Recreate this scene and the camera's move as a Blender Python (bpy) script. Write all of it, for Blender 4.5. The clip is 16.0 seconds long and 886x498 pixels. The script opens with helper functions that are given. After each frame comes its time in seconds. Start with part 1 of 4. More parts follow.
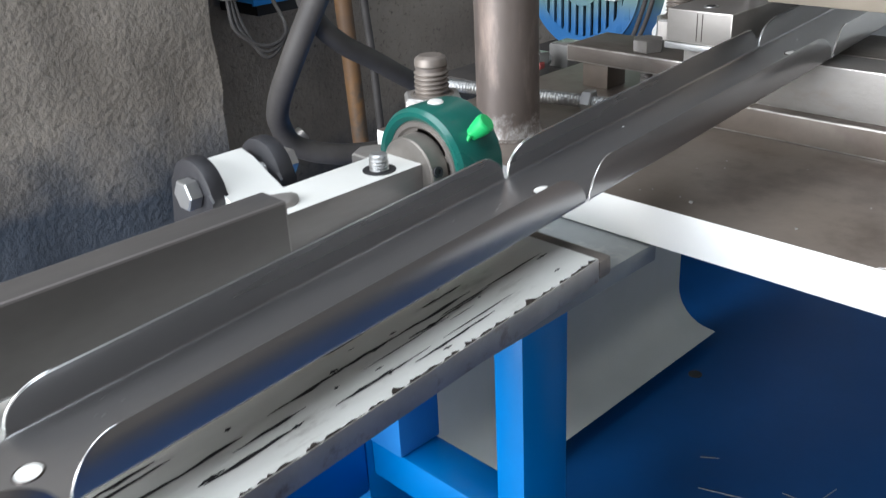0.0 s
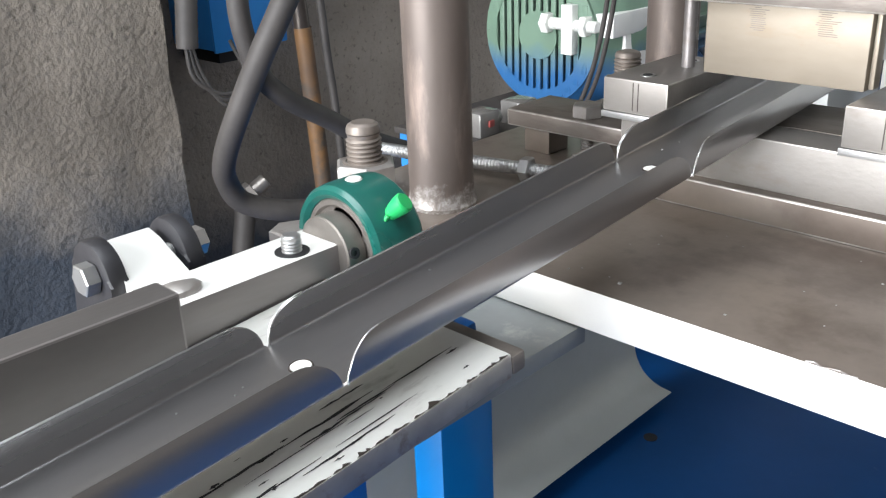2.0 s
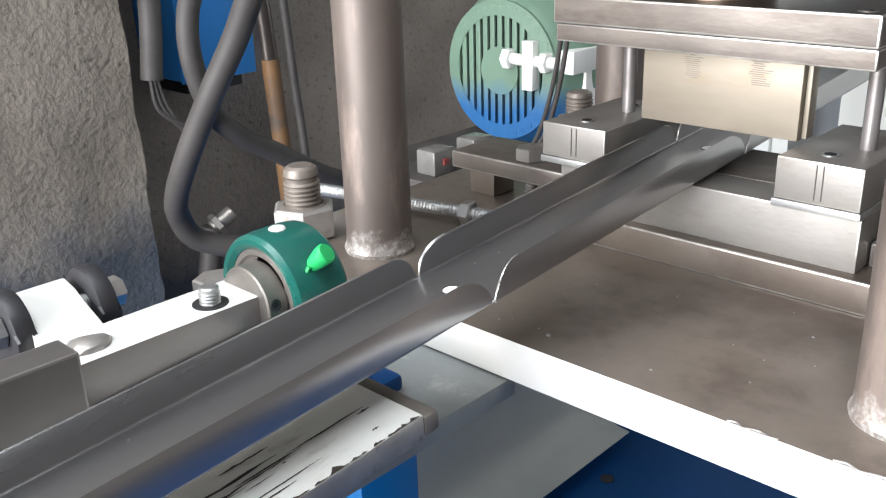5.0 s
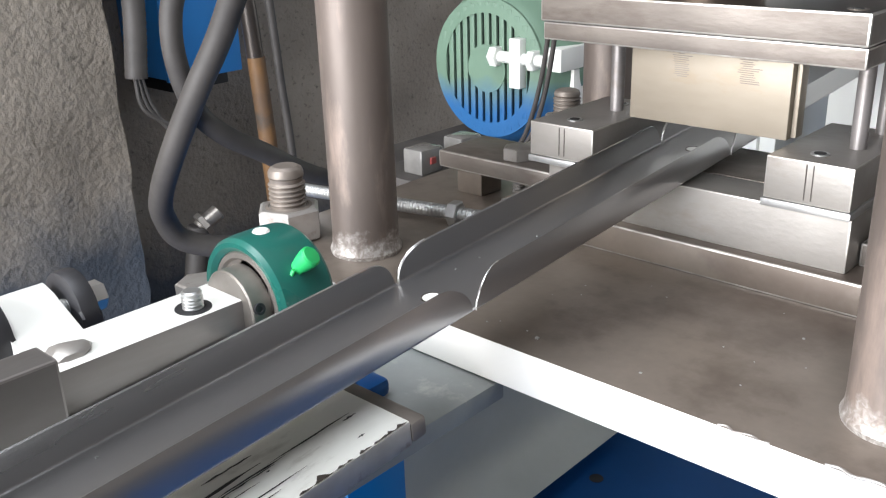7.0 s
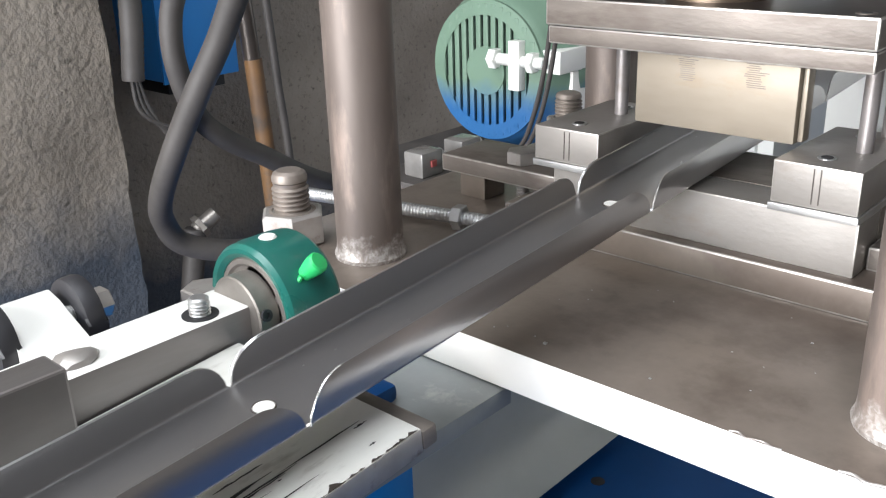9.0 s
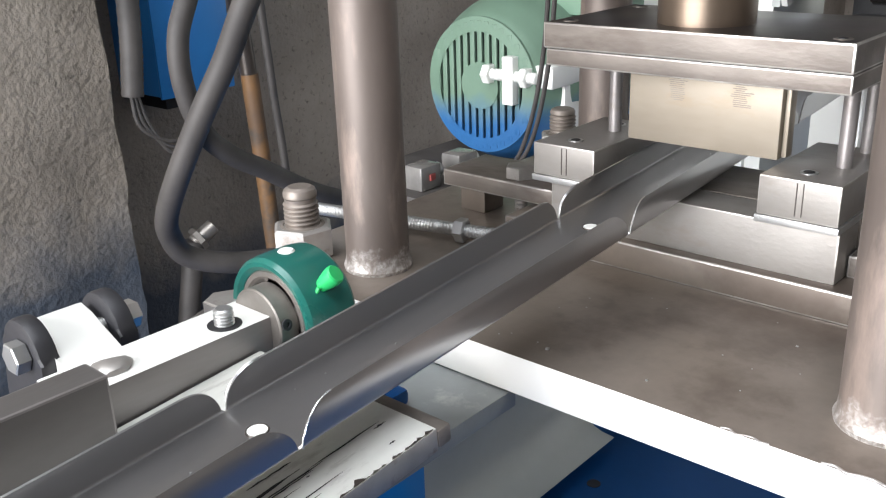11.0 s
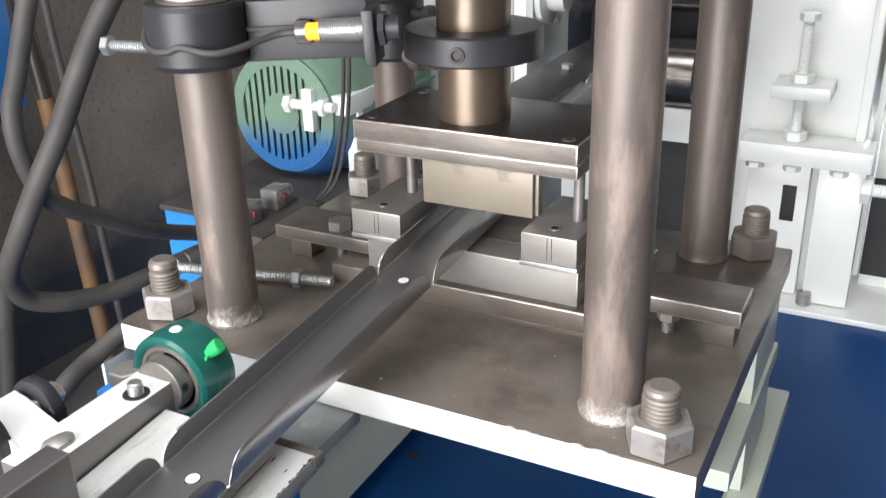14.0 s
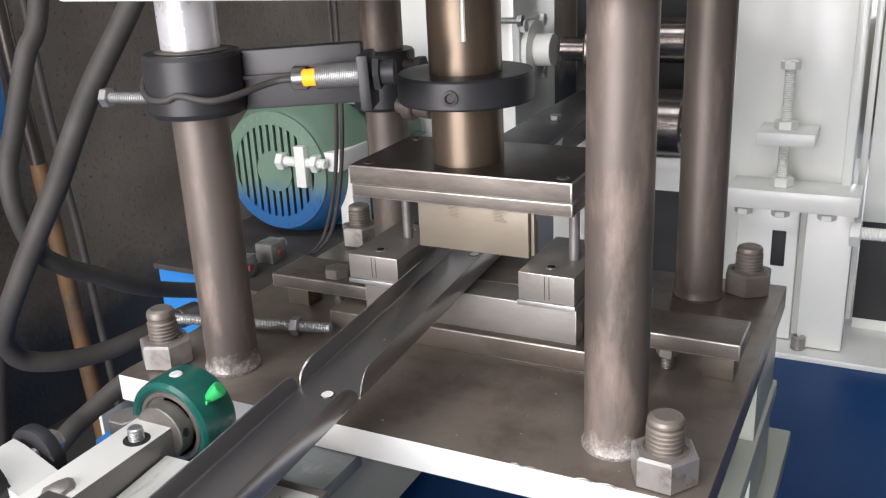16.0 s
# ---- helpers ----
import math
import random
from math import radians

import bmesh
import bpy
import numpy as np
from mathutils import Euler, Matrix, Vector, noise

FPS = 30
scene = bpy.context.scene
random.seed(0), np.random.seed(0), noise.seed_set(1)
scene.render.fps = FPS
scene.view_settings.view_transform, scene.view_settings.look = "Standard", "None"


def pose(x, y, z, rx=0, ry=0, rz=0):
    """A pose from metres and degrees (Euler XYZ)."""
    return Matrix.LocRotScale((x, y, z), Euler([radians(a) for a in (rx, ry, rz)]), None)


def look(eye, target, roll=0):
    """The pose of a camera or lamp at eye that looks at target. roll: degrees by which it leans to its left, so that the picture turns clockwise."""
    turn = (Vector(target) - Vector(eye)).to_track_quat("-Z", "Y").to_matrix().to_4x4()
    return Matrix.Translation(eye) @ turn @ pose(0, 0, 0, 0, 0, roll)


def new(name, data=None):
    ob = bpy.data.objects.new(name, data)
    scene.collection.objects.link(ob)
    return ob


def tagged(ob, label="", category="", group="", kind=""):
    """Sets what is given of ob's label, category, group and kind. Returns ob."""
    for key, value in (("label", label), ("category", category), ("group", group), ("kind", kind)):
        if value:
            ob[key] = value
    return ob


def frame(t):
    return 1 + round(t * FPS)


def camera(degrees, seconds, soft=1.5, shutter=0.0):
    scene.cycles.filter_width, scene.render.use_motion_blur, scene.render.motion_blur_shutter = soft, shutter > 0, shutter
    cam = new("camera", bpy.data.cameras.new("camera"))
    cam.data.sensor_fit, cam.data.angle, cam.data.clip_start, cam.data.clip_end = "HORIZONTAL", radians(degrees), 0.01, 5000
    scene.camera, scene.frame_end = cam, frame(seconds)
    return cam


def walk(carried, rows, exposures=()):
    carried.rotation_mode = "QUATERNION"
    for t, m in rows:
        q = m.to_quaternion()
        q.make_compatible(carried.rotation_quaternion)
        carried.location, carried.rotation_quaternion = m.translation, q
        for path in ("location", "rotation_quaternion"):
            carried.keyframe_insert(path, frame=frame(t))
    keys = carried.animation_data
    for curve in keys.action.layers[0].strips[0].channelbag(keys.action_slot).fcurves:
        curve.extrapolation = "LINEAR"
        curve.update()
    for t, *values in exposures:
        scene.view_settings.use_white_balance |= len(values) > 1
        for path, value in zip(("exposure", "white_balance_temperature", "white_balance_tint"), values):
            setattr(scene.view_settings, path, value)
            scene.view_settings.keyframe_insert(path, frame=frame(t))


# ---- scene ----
cam = camera(51.1, 16.0, soft=1.2, shutter=0.5)
PATH = [
    (0, (0.479, -0.537, 1.132), (-0.834, 0.716, 0.292), -3.0),
    (0.5, (0.476, -0.516, 1.141), (-0.85, 0.744, 0.333), -3.7),
    (1, (0.477, -0.504, 1.146), (-0.847, 0.777, 0.367), -3.1),
    (1.5, (0.48, -0.492, 1.146), (-0.835, 0.802, 0.373), -2.8),
    (2, (0.482, -0.485, 1.146), (-0.821, 0.822, 0.376), -2.4),
    (2.5, (0.482, -0.477, 1.148), (-0.811, 0.841, 0.379), -2.1),
    (3, (0.483, -0.467, 1.149), (-0.81, 0.86, 0.396), -1.9),
    (3.5, (0.49, -0.459, 1.149), (-0.812, 0.866, 0.41), -1.7),
    (4, (0.493, -0.454, 1.153), (-0.806, 0.877, 0.418), -1.9),
    (4.5, (0.497, -0.451, 1.155), (-0.799, 0.891, 0.435), -1.8),
    (7, (0.492, -0.442, 1.155), (-0.779, 0.92, 0.428), -1.8),
    (7.5, (0.49, -0.441, 1.154), (-0.78, 0.922, 0.428), -1.8),
    (8, (0.49, -0.441, 1.156), (-0.776, 0.924, 0.425), -1.8),
    (8.5, (0.487, -0.442, 1.157), (-0.776, 0.928, 0.431), -1.7),
    (9, (0.484, -0.445, 1.157), (-0.778, 0.926, 0.431), -1.8),
    (11.5, (0.499, -0.488, 1.176), (-0.744, 0.917, 0.481), -1.9),
    (12, (0.499, -0.5, 1.178), (-0.732, 0.921, 0.497), -1.5),
    (12.5, (0.499, -0.516, 1.182), (-0.711, 0.924, 0.499), -1.3),
    (13, (0.514, -0.542, 1.251), (-0.489, 0.981, 0.431), -1.1),
    (13.5, (0.546, -0.591, 1.305), (-0.349, 0.986, 0.46), -1.6),
    (14, (0.566, -0.621, 1.325), (-0.295, 0.994, 0.519), -1.7),
    (14.5, (0.567, -0.629, 1.333), (-0.287, 1.02, 0.591), -2.2),
    (15, (0.563, -0.631, 1.32), (-0.309, 1.025, 0.614), -2.7),
    (15.5, (0.567, -0.633, 1.315), (-0.288, 1.039, 0.627), -2.7),
    (16, (0.565, -0.636, 1.307), (-0.296, 1.037, 0.63), -2.8),
]
walk(cam, [(t, look(eye, target, roll)) for t, eye, target, roll in PATH], exposures=[(0, -0.18, 6150, 11), (0.5, -0.05, 6200, 11), (1.5, 0.15, 6350, 12), (3.0, 0.25, 6400, 12), (12.0, 0.15, 6450, 13), (14.0, 0.06, 6500, 13), (14.5, -0.16, 6550, 14), (15.0, -0.42, 6600, 16), (16.0, -0.48, 6600, 16)])

# ---- light ----
world = bpy.data.worlds.new("world")
scene.world = world
world.use_nodes = True
wn = world.node_tree.nodes
sky = wn.new("ShaderNodeTexSky")
sky.sky_type = "NISHITA"
sky.sun_disc = False
sky.sun_elevation, sky.sun_rotation = radians(32), radians(200)
world.node_tree.links.new(sky.outputs[0], wn["Background"].inputs[0])
wn["Background"].inputs[1].default_value = 0.15
sun = new("sun", bpy.data.lights.new("sun", "SUN"))
sun.data.energy, sun.data.angle, sun.data.color = 1.3, radians(20), (1.0, 0.96, 0.9)
sun.matrix_world = look((-1.6, -4.5, 3.9), (0, 0, 0.9))


def area_light(name, eye, target, sx, sy, watts, color=(1, 1, 1)):
    ob = new(name, bpy.data.lights.new(name, "AREA"))
    ob.data.shape, ob.data.size, ob.data.size_y = "RECTANGLE", sx, sy
    ob.data.energy, ob.data.color = watts, color
    ob.matrix_world = look(eye, target)
    return ob


# daylight through the gate in front; the top and back lamps are added fill
area_light("gate_daylight", (-0.4, -3.42, 1.45), (-0.2, 0, 1.0), 3.2, 2.7, 335, (0.95, 0.98, 1.0))
area_light("top_fill", (0.1, -0.9, 3.19), (0.1, -0.88, 0), 2.4, 1.2, 66, (0.92, 0.97, 1.0))
area_light("back_fill", (1.2, 5.42, 1.8), (0.6, 0, 1.0), 2.6, 2.4, 45, (0.95, 0.98, 1.0))


# ---- materials ----
def mat(name, c1, c2=None, rough=0.5, metal=0.0, scale=12.0, fine=180.0, bump=0.05, rvar=0.12, stretch=(1, 1, 1), spec=0.5, coat=0.0,
        spots=None, spot_amount=0.0, spot_scale=30.0, island=0.0):
    m = bpy.data.materials.new(name)
    m.use_nodes = True
    nt = m.node_tree
    n, l = nt.nodes, nt.links
    b = n["Principled BSDF"]
    tc, mp = n.new("ShaderNodeTexCoord"), n.new("ShaderNodeMapping")
    mp.inputs["Scale"].default_value = stretch
    l.new(tc.outputs["Object"], mp.inputs["Vector"])
    big, small = n.new("ShaderNodeTexNoise"), n.new("ShaderNodeTexNoise")
    big.inputs["Scale"].default_value, big.inputs["Detail"].default_value = scale, 6
    small.inputs["Scale"].default_value, small.inputs["Detail"].default_value = fine, 3
    l.new(mp.outputs[0], big.inputs["Vector"])
    l.new(mp.outputs[0], small.inputs["Vector"])
    mix = n.new("ShaderNodeMix")
    mix.data_type = "RGBA"
    ramp = n.new("ShaderNodeMapRange")
    ramp.inputs["From Min"].default_value, ramp.inputs["From Max"].default_value = 0.32, 0.68
    add = n.new("ShaderNodeMath")
    add.operation = "MULTIPLY_ADD"
    add.inputs[1].default_value = 0.35
    l.new(small.outputs[0], add.inputs[0])
    l.new(big.outputs[0], ramp.inputs["Value"])
    sub = n.new("ShaderNodeMath")
    sub.operation = "SUBTRACT"
    sub.inputs[1].default_value = 0.17
    l.new(ramp.outputs[0], sub.inputs[0])
    l.new(sub.outputs[0], add.inputs[2])
    l.new(add.outputs[0], mix.inputs["Factor"])
    c2 = c2 or tuple(c * 0.75 for c in c1)
    mix.inputs["A"].default_value, mix.inputs["B"].default_value = (*c1, 1), (*c2, 1)
    col = mix.outputs["Result"]
    if spots:
        sp, th, mx = n.new("ShaderNodeTexNoise"), n.new("ShaderNodeMapRange"), n.new("ShaderNodeMix")
        sp.inputs["Scale"].default_value, sp.inputs["Detail"].default_value = spot_scale, 8
        sp.inputs["Roughness"].default_value = 0.65
        l.new(mp.outputs[0], sp.inputs["Vector"])
        e = 0.66 - 0.22 * spot_amount
        th.inputs["From Min"].default_value, th.inputs["From Max"].default_value = e - 0.05, e + 0.11
        l.new(sp.outputs[0], th.inputs["Value"])
        mx.data_type = "RGBA"
        mx.inputs["B"].default_value = (*spots, 1)
        l.new(th.outputs[0], mx.inputs["Factor"])
        l.new(col, mx.inputs["A"])
        col = mx.outputs["Result"]
    l.new(col, b.inputs["Base Color"])
    rr = n.new("ShaderNodeMapRange")
    rr.inputs["To Min"].default_value, rr.inputs["To Max"].default_value = max(0.03, rough - rvar), min(1, rough + rvar)
    l.new(big.outputs[0], rr.inputs["Value"])
    l.new(rr.outputs[0], b.inputs["Roughness"])
    b.inputs["Metallic"].default_value = metal
    b.inputs["Specular IOR Level"].default_value = spec
    b.inputs["Coat Weight"].default_value = coat
    b.inputs["Coat Roughness"].default_value = 0.15
    if bump:
        bp = n.new("ShaderNodeBump")
        bp.inputs["Strength"].default_value, bp.inputs["Distance"].default_value = bump, 0.002
        l.new(small.outputs[0], bp.inputs["Height"])
        l.new(bp.outputs[0], b.inputs["Normal"])
    return m


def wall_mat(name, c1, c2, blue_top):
    """Rough rendered concrete with pits and a band of blue paint overspray near the floor, deepened to carry shade."""
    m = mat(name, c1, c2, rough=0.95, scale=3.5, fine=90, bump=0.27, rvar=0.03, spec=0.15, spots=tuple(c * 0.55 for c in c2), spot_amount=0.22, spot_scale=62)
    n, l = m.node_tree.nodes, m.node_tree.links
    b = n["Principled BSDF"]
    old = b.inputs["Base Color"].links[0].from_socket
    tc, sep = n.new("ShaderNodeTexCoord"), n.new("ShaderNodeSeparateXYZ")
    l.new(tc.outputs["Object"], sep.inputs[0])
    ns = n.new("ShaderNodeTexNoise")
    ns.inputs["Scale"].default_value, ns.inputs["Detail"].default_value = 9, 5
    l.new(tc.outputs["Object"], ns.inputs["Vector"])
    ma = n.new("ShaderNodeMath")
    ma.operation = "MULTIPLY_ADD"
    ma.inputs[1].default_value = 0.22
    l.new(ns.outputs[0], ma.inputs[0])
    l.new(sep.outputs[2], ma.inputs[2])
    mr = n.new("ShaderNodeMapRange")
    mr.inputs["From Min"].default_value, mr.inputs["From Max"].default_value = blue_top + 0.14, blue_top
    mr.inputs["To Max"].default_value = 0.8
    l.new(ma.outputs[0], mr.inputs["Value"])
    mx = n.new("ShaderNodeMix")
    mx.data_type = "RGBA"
    # overspray blue, made darker to paint in the shade low on the wall
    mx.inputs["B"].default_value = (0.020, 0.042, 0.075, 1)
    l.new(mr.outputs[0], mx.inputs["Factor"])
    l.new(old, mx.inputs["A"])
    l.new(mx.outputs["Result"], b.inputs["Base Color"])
    for nd in n:
        if nd.type == "BUMP":
            nd.inputs["Distance"].default_value = 0.016
            pit, sm = n.new("ShaderNodeTexNoise"), n.new("ShaderNodeMath")
            pit.inputs["Scale"].default_value, pit.inputs["Detail"].default_value, pit.inputs["Roughness"].default_value = 60, 5, 0.55
            l.new(tc.outputs["Object"], pit.inputs["Vector"])
            sm.operation, sm.inputs[1].default_value = "MULTIPLY_ADD", 2.0
            l.new(pit.outputs[0], sm.inputs[0])
            l.new(nd.inputs["Height"].links[0].from_socket, sm.inputs[2])
            l.new(sm.outputs[0], nd.inputs["Height"])
    return m


def worn_base(name, z_to, bright):
    """Dark turned steel, ground bright and scratched in a ring at its foot."""
    m = mat(name, (0.215, 0.178, 0.157), (0.125, 0.102, 0.089), rough=0.46, metal=0.35, scale=14, fine=140, bump=0.05, stretch=(1, 1, 0.25),
            spots=(0.30, 0.235, 0.20), spot_amount=0.4, spot_scale=26)
    n, l = m.node_tree.nodes, m.node_tree.links
    b = n["Principled BSDF"]
    old = b.inputs["Base Color"].links[0].from_socket
    tc, sep, ns, ma, mr, mx = (n.new("ShaderNode" + k) for k in ("TexCoord", "SeparateXYZ", "TexNoise", "Math", "MapRange", "Mix"))
    ns.inputs["Scale"].default_value, ns.inputs["Detail"].default_value = 110, 6
    ma.operation, ma.inputs[1].default_value = "MULTIPLY_ADD", 0.05
    mr.inputs["From Min"].default_value, mr.inputs["From Max"].default_value = z_to + 0.036, z_to + 0.016
    mx.data_type = "RGBA"
    scr, thr, scm = n.new("ShaderNodeTexNoise"), n.new("ShaderNodeMapRange"), n.new("ShaderNodeMix")
    scr.inputs["Scale"].default_value, scr.inputs["Detail"].default_value, scr.inputs["Distortion"].default_value = 260, 6, 1.2
    thr.inputs["From Min"].default_value, thr.inputs["From Max"].default_value = 0.40, 0.60
    scm.data_type = "RGBA"
    scm.inputs["A"].default_value, scm.inputs["B"].default_value = (0.34, 0.31, 0.285, 1), (*bright, 1)
    l.new(tc.outputs["Object"], scr.inputs["Vector"])
    l.new(scr.outputs[0], thr.inputs["Value"])
    l.new(thr.outputs[0], scm.inputs["Factor"])
    l.new(scm.outputs["Result"], mx.inputs["B"])
    l.new(tc.outputs["Object"], sep.inputs[0])
    l.new(tc.outputs["Object"], ns.inputs["Vector"])
    l.new(ns.outputs[0], ma.inputs[0])
    l.new(sep.outputs[2], ma.inputs[2])
    l.new(ma.outputs[0], mr.inputs["Value"])
    l.new(mr.outputs[0], mx.inputs["Factor"])
    l.new(old, mx.inputs["A"])
    l.new(mx.outputs["Result"], b.inputs["Base Color"])
    return m


def glow(name, c, s):
    m = bpy.data.materials.new(name)
    m.use_nodes = True
    b = m.node_tree.nodes["Principled BSDF"]
    b.inputs["Base Color"].default_value = (*c, 1)
    b.inputs["Emission Color"].default_value, b.inputs["Emission Strength"].default_value = (*c, 1), s
    return m


M_PLATE = mat("oiled_brown_steel", (0.245, 0.208, 0.176), (0.15, 0.125, 0.105), rough=0.34, metal=0.42, scale=9, fine=160, bump=0.05,
              spots=(0.115, 0.092, 0.076), spot_amount=0.5, spot_scale=9)
M_WHITE = mat("white_paint", (0.80, 0.80, 0.77), (0.74, 0.74, 0.70), rough=0.32, scale=9, fine=90, bump=0.03, spots=(0.42, 0.40, 0.35), spot_amount=-0.25, spot_scale=40)
M_RAILWHITE = mat("worn_white_paint", (0.74, 0.74, 0.70), (0.64, 0.635, 0.59), rough=0.35, scale=14, fine=90, bump=0.05,
                  spots=(0.30, 0.28, 0.25), spot_amount=0.12, spot_scale=14, stretch=(4, 1, 1))
M_GREY = mat("grey_green_paint", (0.52, 0.545, 0.525), (0.44, 0.465, 0.45), rough=0.38, scale=6, fine=70, bump=0.02)
M_STAND = mat("pale_grey_machine_paint", (0.82, 0.83, 0.79), (0.76, 0.77, 0.73), rough=0.2, scale=5, fine=60, bump=0.02, coat=0.3)
M_LEDGE = mat("pale_green_paint", (0.47, 0.505, 0.43), (0.41, 0.44, 0.37), rough=0.35, scale=6, fine=60, bump=0.02)
M_BLUE = mat("bright_blue_paint", (0.0, 0.19, 0.56), (0.0, 0.165, 0.49), rough=0.32, scale=5, fine=80, bump=0.02)
M_BED = mat("deep_blue_paint", (0.004, 0.056, 0.195), (0.003, 0.043, 0.150), rough=0.42, spec=0.18, scale=4, fine=70, bump=0.03, spots=(0.04, 0.09, 0.20), spot_amount=-0.25, spot_scale=60)
M_BOXBLUE = mat("blue_enamel", (0.03, 0.25, 0.66), (0.03, 0.21, 0.58), rough=0.4, scale=6, bump=0.02)
M_STRIP = mat("dark_rolled_steel", (0.385, 0.379, 0.379), (0.345, 0.341, 0.342), rough=0.29, metal=0.88, scale=5, fine=60, bump=0.0, stretch=(5, 0.2, 2), rvar=0.06)
M_ROLL = mat("polished_roll_steel", (0.26, 0.235, 0.215), (0.15, 0.13, 0.12), rough=0.2, metal=0.85, scale=9, fine=160, bump=0.02, stretch=(3, 1, 1))
M_CUT = mat("bright_cut_edge", (0.75, 0.75, 0.73), rough=0.3, metal=0.9, bump=0.0)
M_GROUND = mat("ground_steel", (0.29, 0.274, 0.255), (0.215, 0.20, 0.183), rough=0.45, metal=0.4, scale=14, fine=260, bump=0.08, stretch=(0.6, 1, 1.4), spots=(0.235, 0.21, 0.19), spot_amount=0.3, spot_scale=34)
M_PUNCH = mat("straw_tinted_steel", (0.34, 0.303, 0.248), (0.235, 0.20, 0.155), rough=0.5, metal=0.5, scale=9, fine=160, bump=0.03, stretch=(0.35, 1, 1), spots=(0.26, 0.18, 0.10), spot_amount=0.32, spot_scale=13)
M_RAM = mat("dark_ram_steel", (0.215, 0.189, 0.166), (0.13, 0.112, 0.098), rough=0.45, metal=0.4, scale=24, fine=320, bump=0.12, stretch=(0.5, 1, 1.6), spots=(0.13, 0.108, 0.093), spot_amount=0.45, spot_scale=34)
M_RAMTOP = mat("near_black_steel", (0.085, 0.07, 0.06), (0.05, 0.042, 0.038), rough=0.33, metal=0.5, scale=8, bump=0.03)
M_SHAFT = mat("bronzed_shaft_steel", (0.225, 0.172, 0.127), (0.135, 0.105, 0.082), rough=0.36, metal=0.75, scale=9, fine=150, bump=0.03, stretch=(1, 1, 0.3))
M_COLUMN = worn_base("turned_brown_steel", 0.908, (0.64, 0.62, 0.595))
M_COLUMNDARK = worn_base("unworn_brown_steel", 0.5, (0.62, 0.60, 0.57))
M_SLEEVE = mat("silver_white_column_paint", (0.72, 0.72, 0.75), (0.62, 0.62, 0.65), rough=0.26, metal=0.35, scale=12, bump=0.03, spots=(0.10, 0.085, 0.075), spot_amount=0.10, spot_scale=38)
M_RUSTSHADE = mat("rusty_and_shaded_steel", (0.27, 0.235, 0.205), (0.17, 0.146, 0.127), rough=0.5, metal=0.5, scale=30, bump=0.08)
M_NUT = mat("grey_forged_nut", (0.43, 0.412, 0.392), (0.30, 0.28, 0.26), rough=0.42, metal=0.6, scale=30, bump=0.06, spots=(0.18, 0.13, 0.10), spot_amount=0.25, spot_scale=50)
M_ZINC = mat("zinc_plated_steel", (0.52, 0.53, 0.53), (0.38, 0.38, 0.375), rough=0.4, metal=0.85, scale=40, bump=0.0)
M_BLACK = mat("matt_black_paint", (0.022, 0.022, 0.025), (0.03, 0.03, 0.034), rough=0.42, scale=15, bump=0.04)
M_RUBBER = mat("dusty_black_rubber", (0.068, 0.061, 0.056), (0.038, 0.034, 0.032), rough=0.62, scale=14, fine=150, bump=0.08)
M_GUIDE = mat("dark_ground_bar", (0.165, 0.155, 0.15), (0.11, 0.103, 0.098), rough=0.42, metal=0.45, scale=9, fine=200, bump=0.04, stretch=(2, 0.4, 1))
M_MIDGREY = mat("mid_grey_steel", (0.30, 0.28, 0.275), (0.215, 0.2, 0.195), rough=0.4, metal=0.5, scale=12, fine=200, bump=0.05, stretch=(1, 0.3, 2), spots=(0.20, 0.17, 0.15), spot_amount=0.2, spot_scale=20)
M_ARRIS = mat("bright_worn_edge", (0.50, 0.48, 0.45), (0.27, 0.25, 0.23), rough=0.35, metal=0.7, scale=60, fine=300, bump=0.05)
M_GREEN = mat("green_hammered_paint", (0.010, 0.125, 0.10), (0.008, 0.095, 0.078), rough=0.30, scale=25, fine=120, bump=0.06, coat=0.3)
M_CAP = mat("green_plastic", (0.02, 0.50, 0.14), (0.02, 0.44, 0.12), rough=0.4, bump=0.0)
M_MOTORGREEN = mat("sage_green_paint", (0.20, 0.32, 0.22), (0.16, 0.265, 0.19), rough=0.45, scale=8, bump=0.04)


def spray_mat(name, upper, lower, z_from, z_to):
    """Paint of one colour, sprayed over softly from below with another."""
    m = mat(name, upper, tuple(c * 0.84 for c in upper), rough=0.45, scale=8, bump=0.04)
    n, l = m.node_tree.nodes, m.node_tree.links
    b = n["Principled BSDF"]
    old = b.inputs["Base Color"].links[0].from_socket
    tc, sep, ns, ma, mr, mx = (n.new("ShaderNode" + k) for k in ("TexCoord", "SeparateXYZ", "TexNoise", "Math", "MapRange", "Mix"))
    ns.inputs["Scale"].default_value, ns.inputs["Detail"].default_value = 16, 5
    ma.operation, ma.inputs[1].default_value = "MULTIPLY_ADD", 0.06
    mr.inputs["From Min"].default_value, mr.inputs["From Max"].default_value = z_from + 0.03, z_to + 0.03
    mx.data_type = "RGBA"
    mx.inputs["B"].default_value = (*lower, 1)
    l.new(tc.outputs["Object"], sep.inputs[0])
    l.new(tc.outputs["Object"], ns.inputs["Vector"])
    l.new(ns.outputs[0], ma.inputs[0])
    l.new(sep.outputs[2], ma.inputs[2])
    l.new(ma.outputs[0], mr.inputs["Value"])
    l.new(mr.outputs[0], mx.inputs["Factor"])
    l.new(old, mx.inputs["A"])
    l.new(mx.outputs["Result"], b.inputs["Base Color"])
    return m


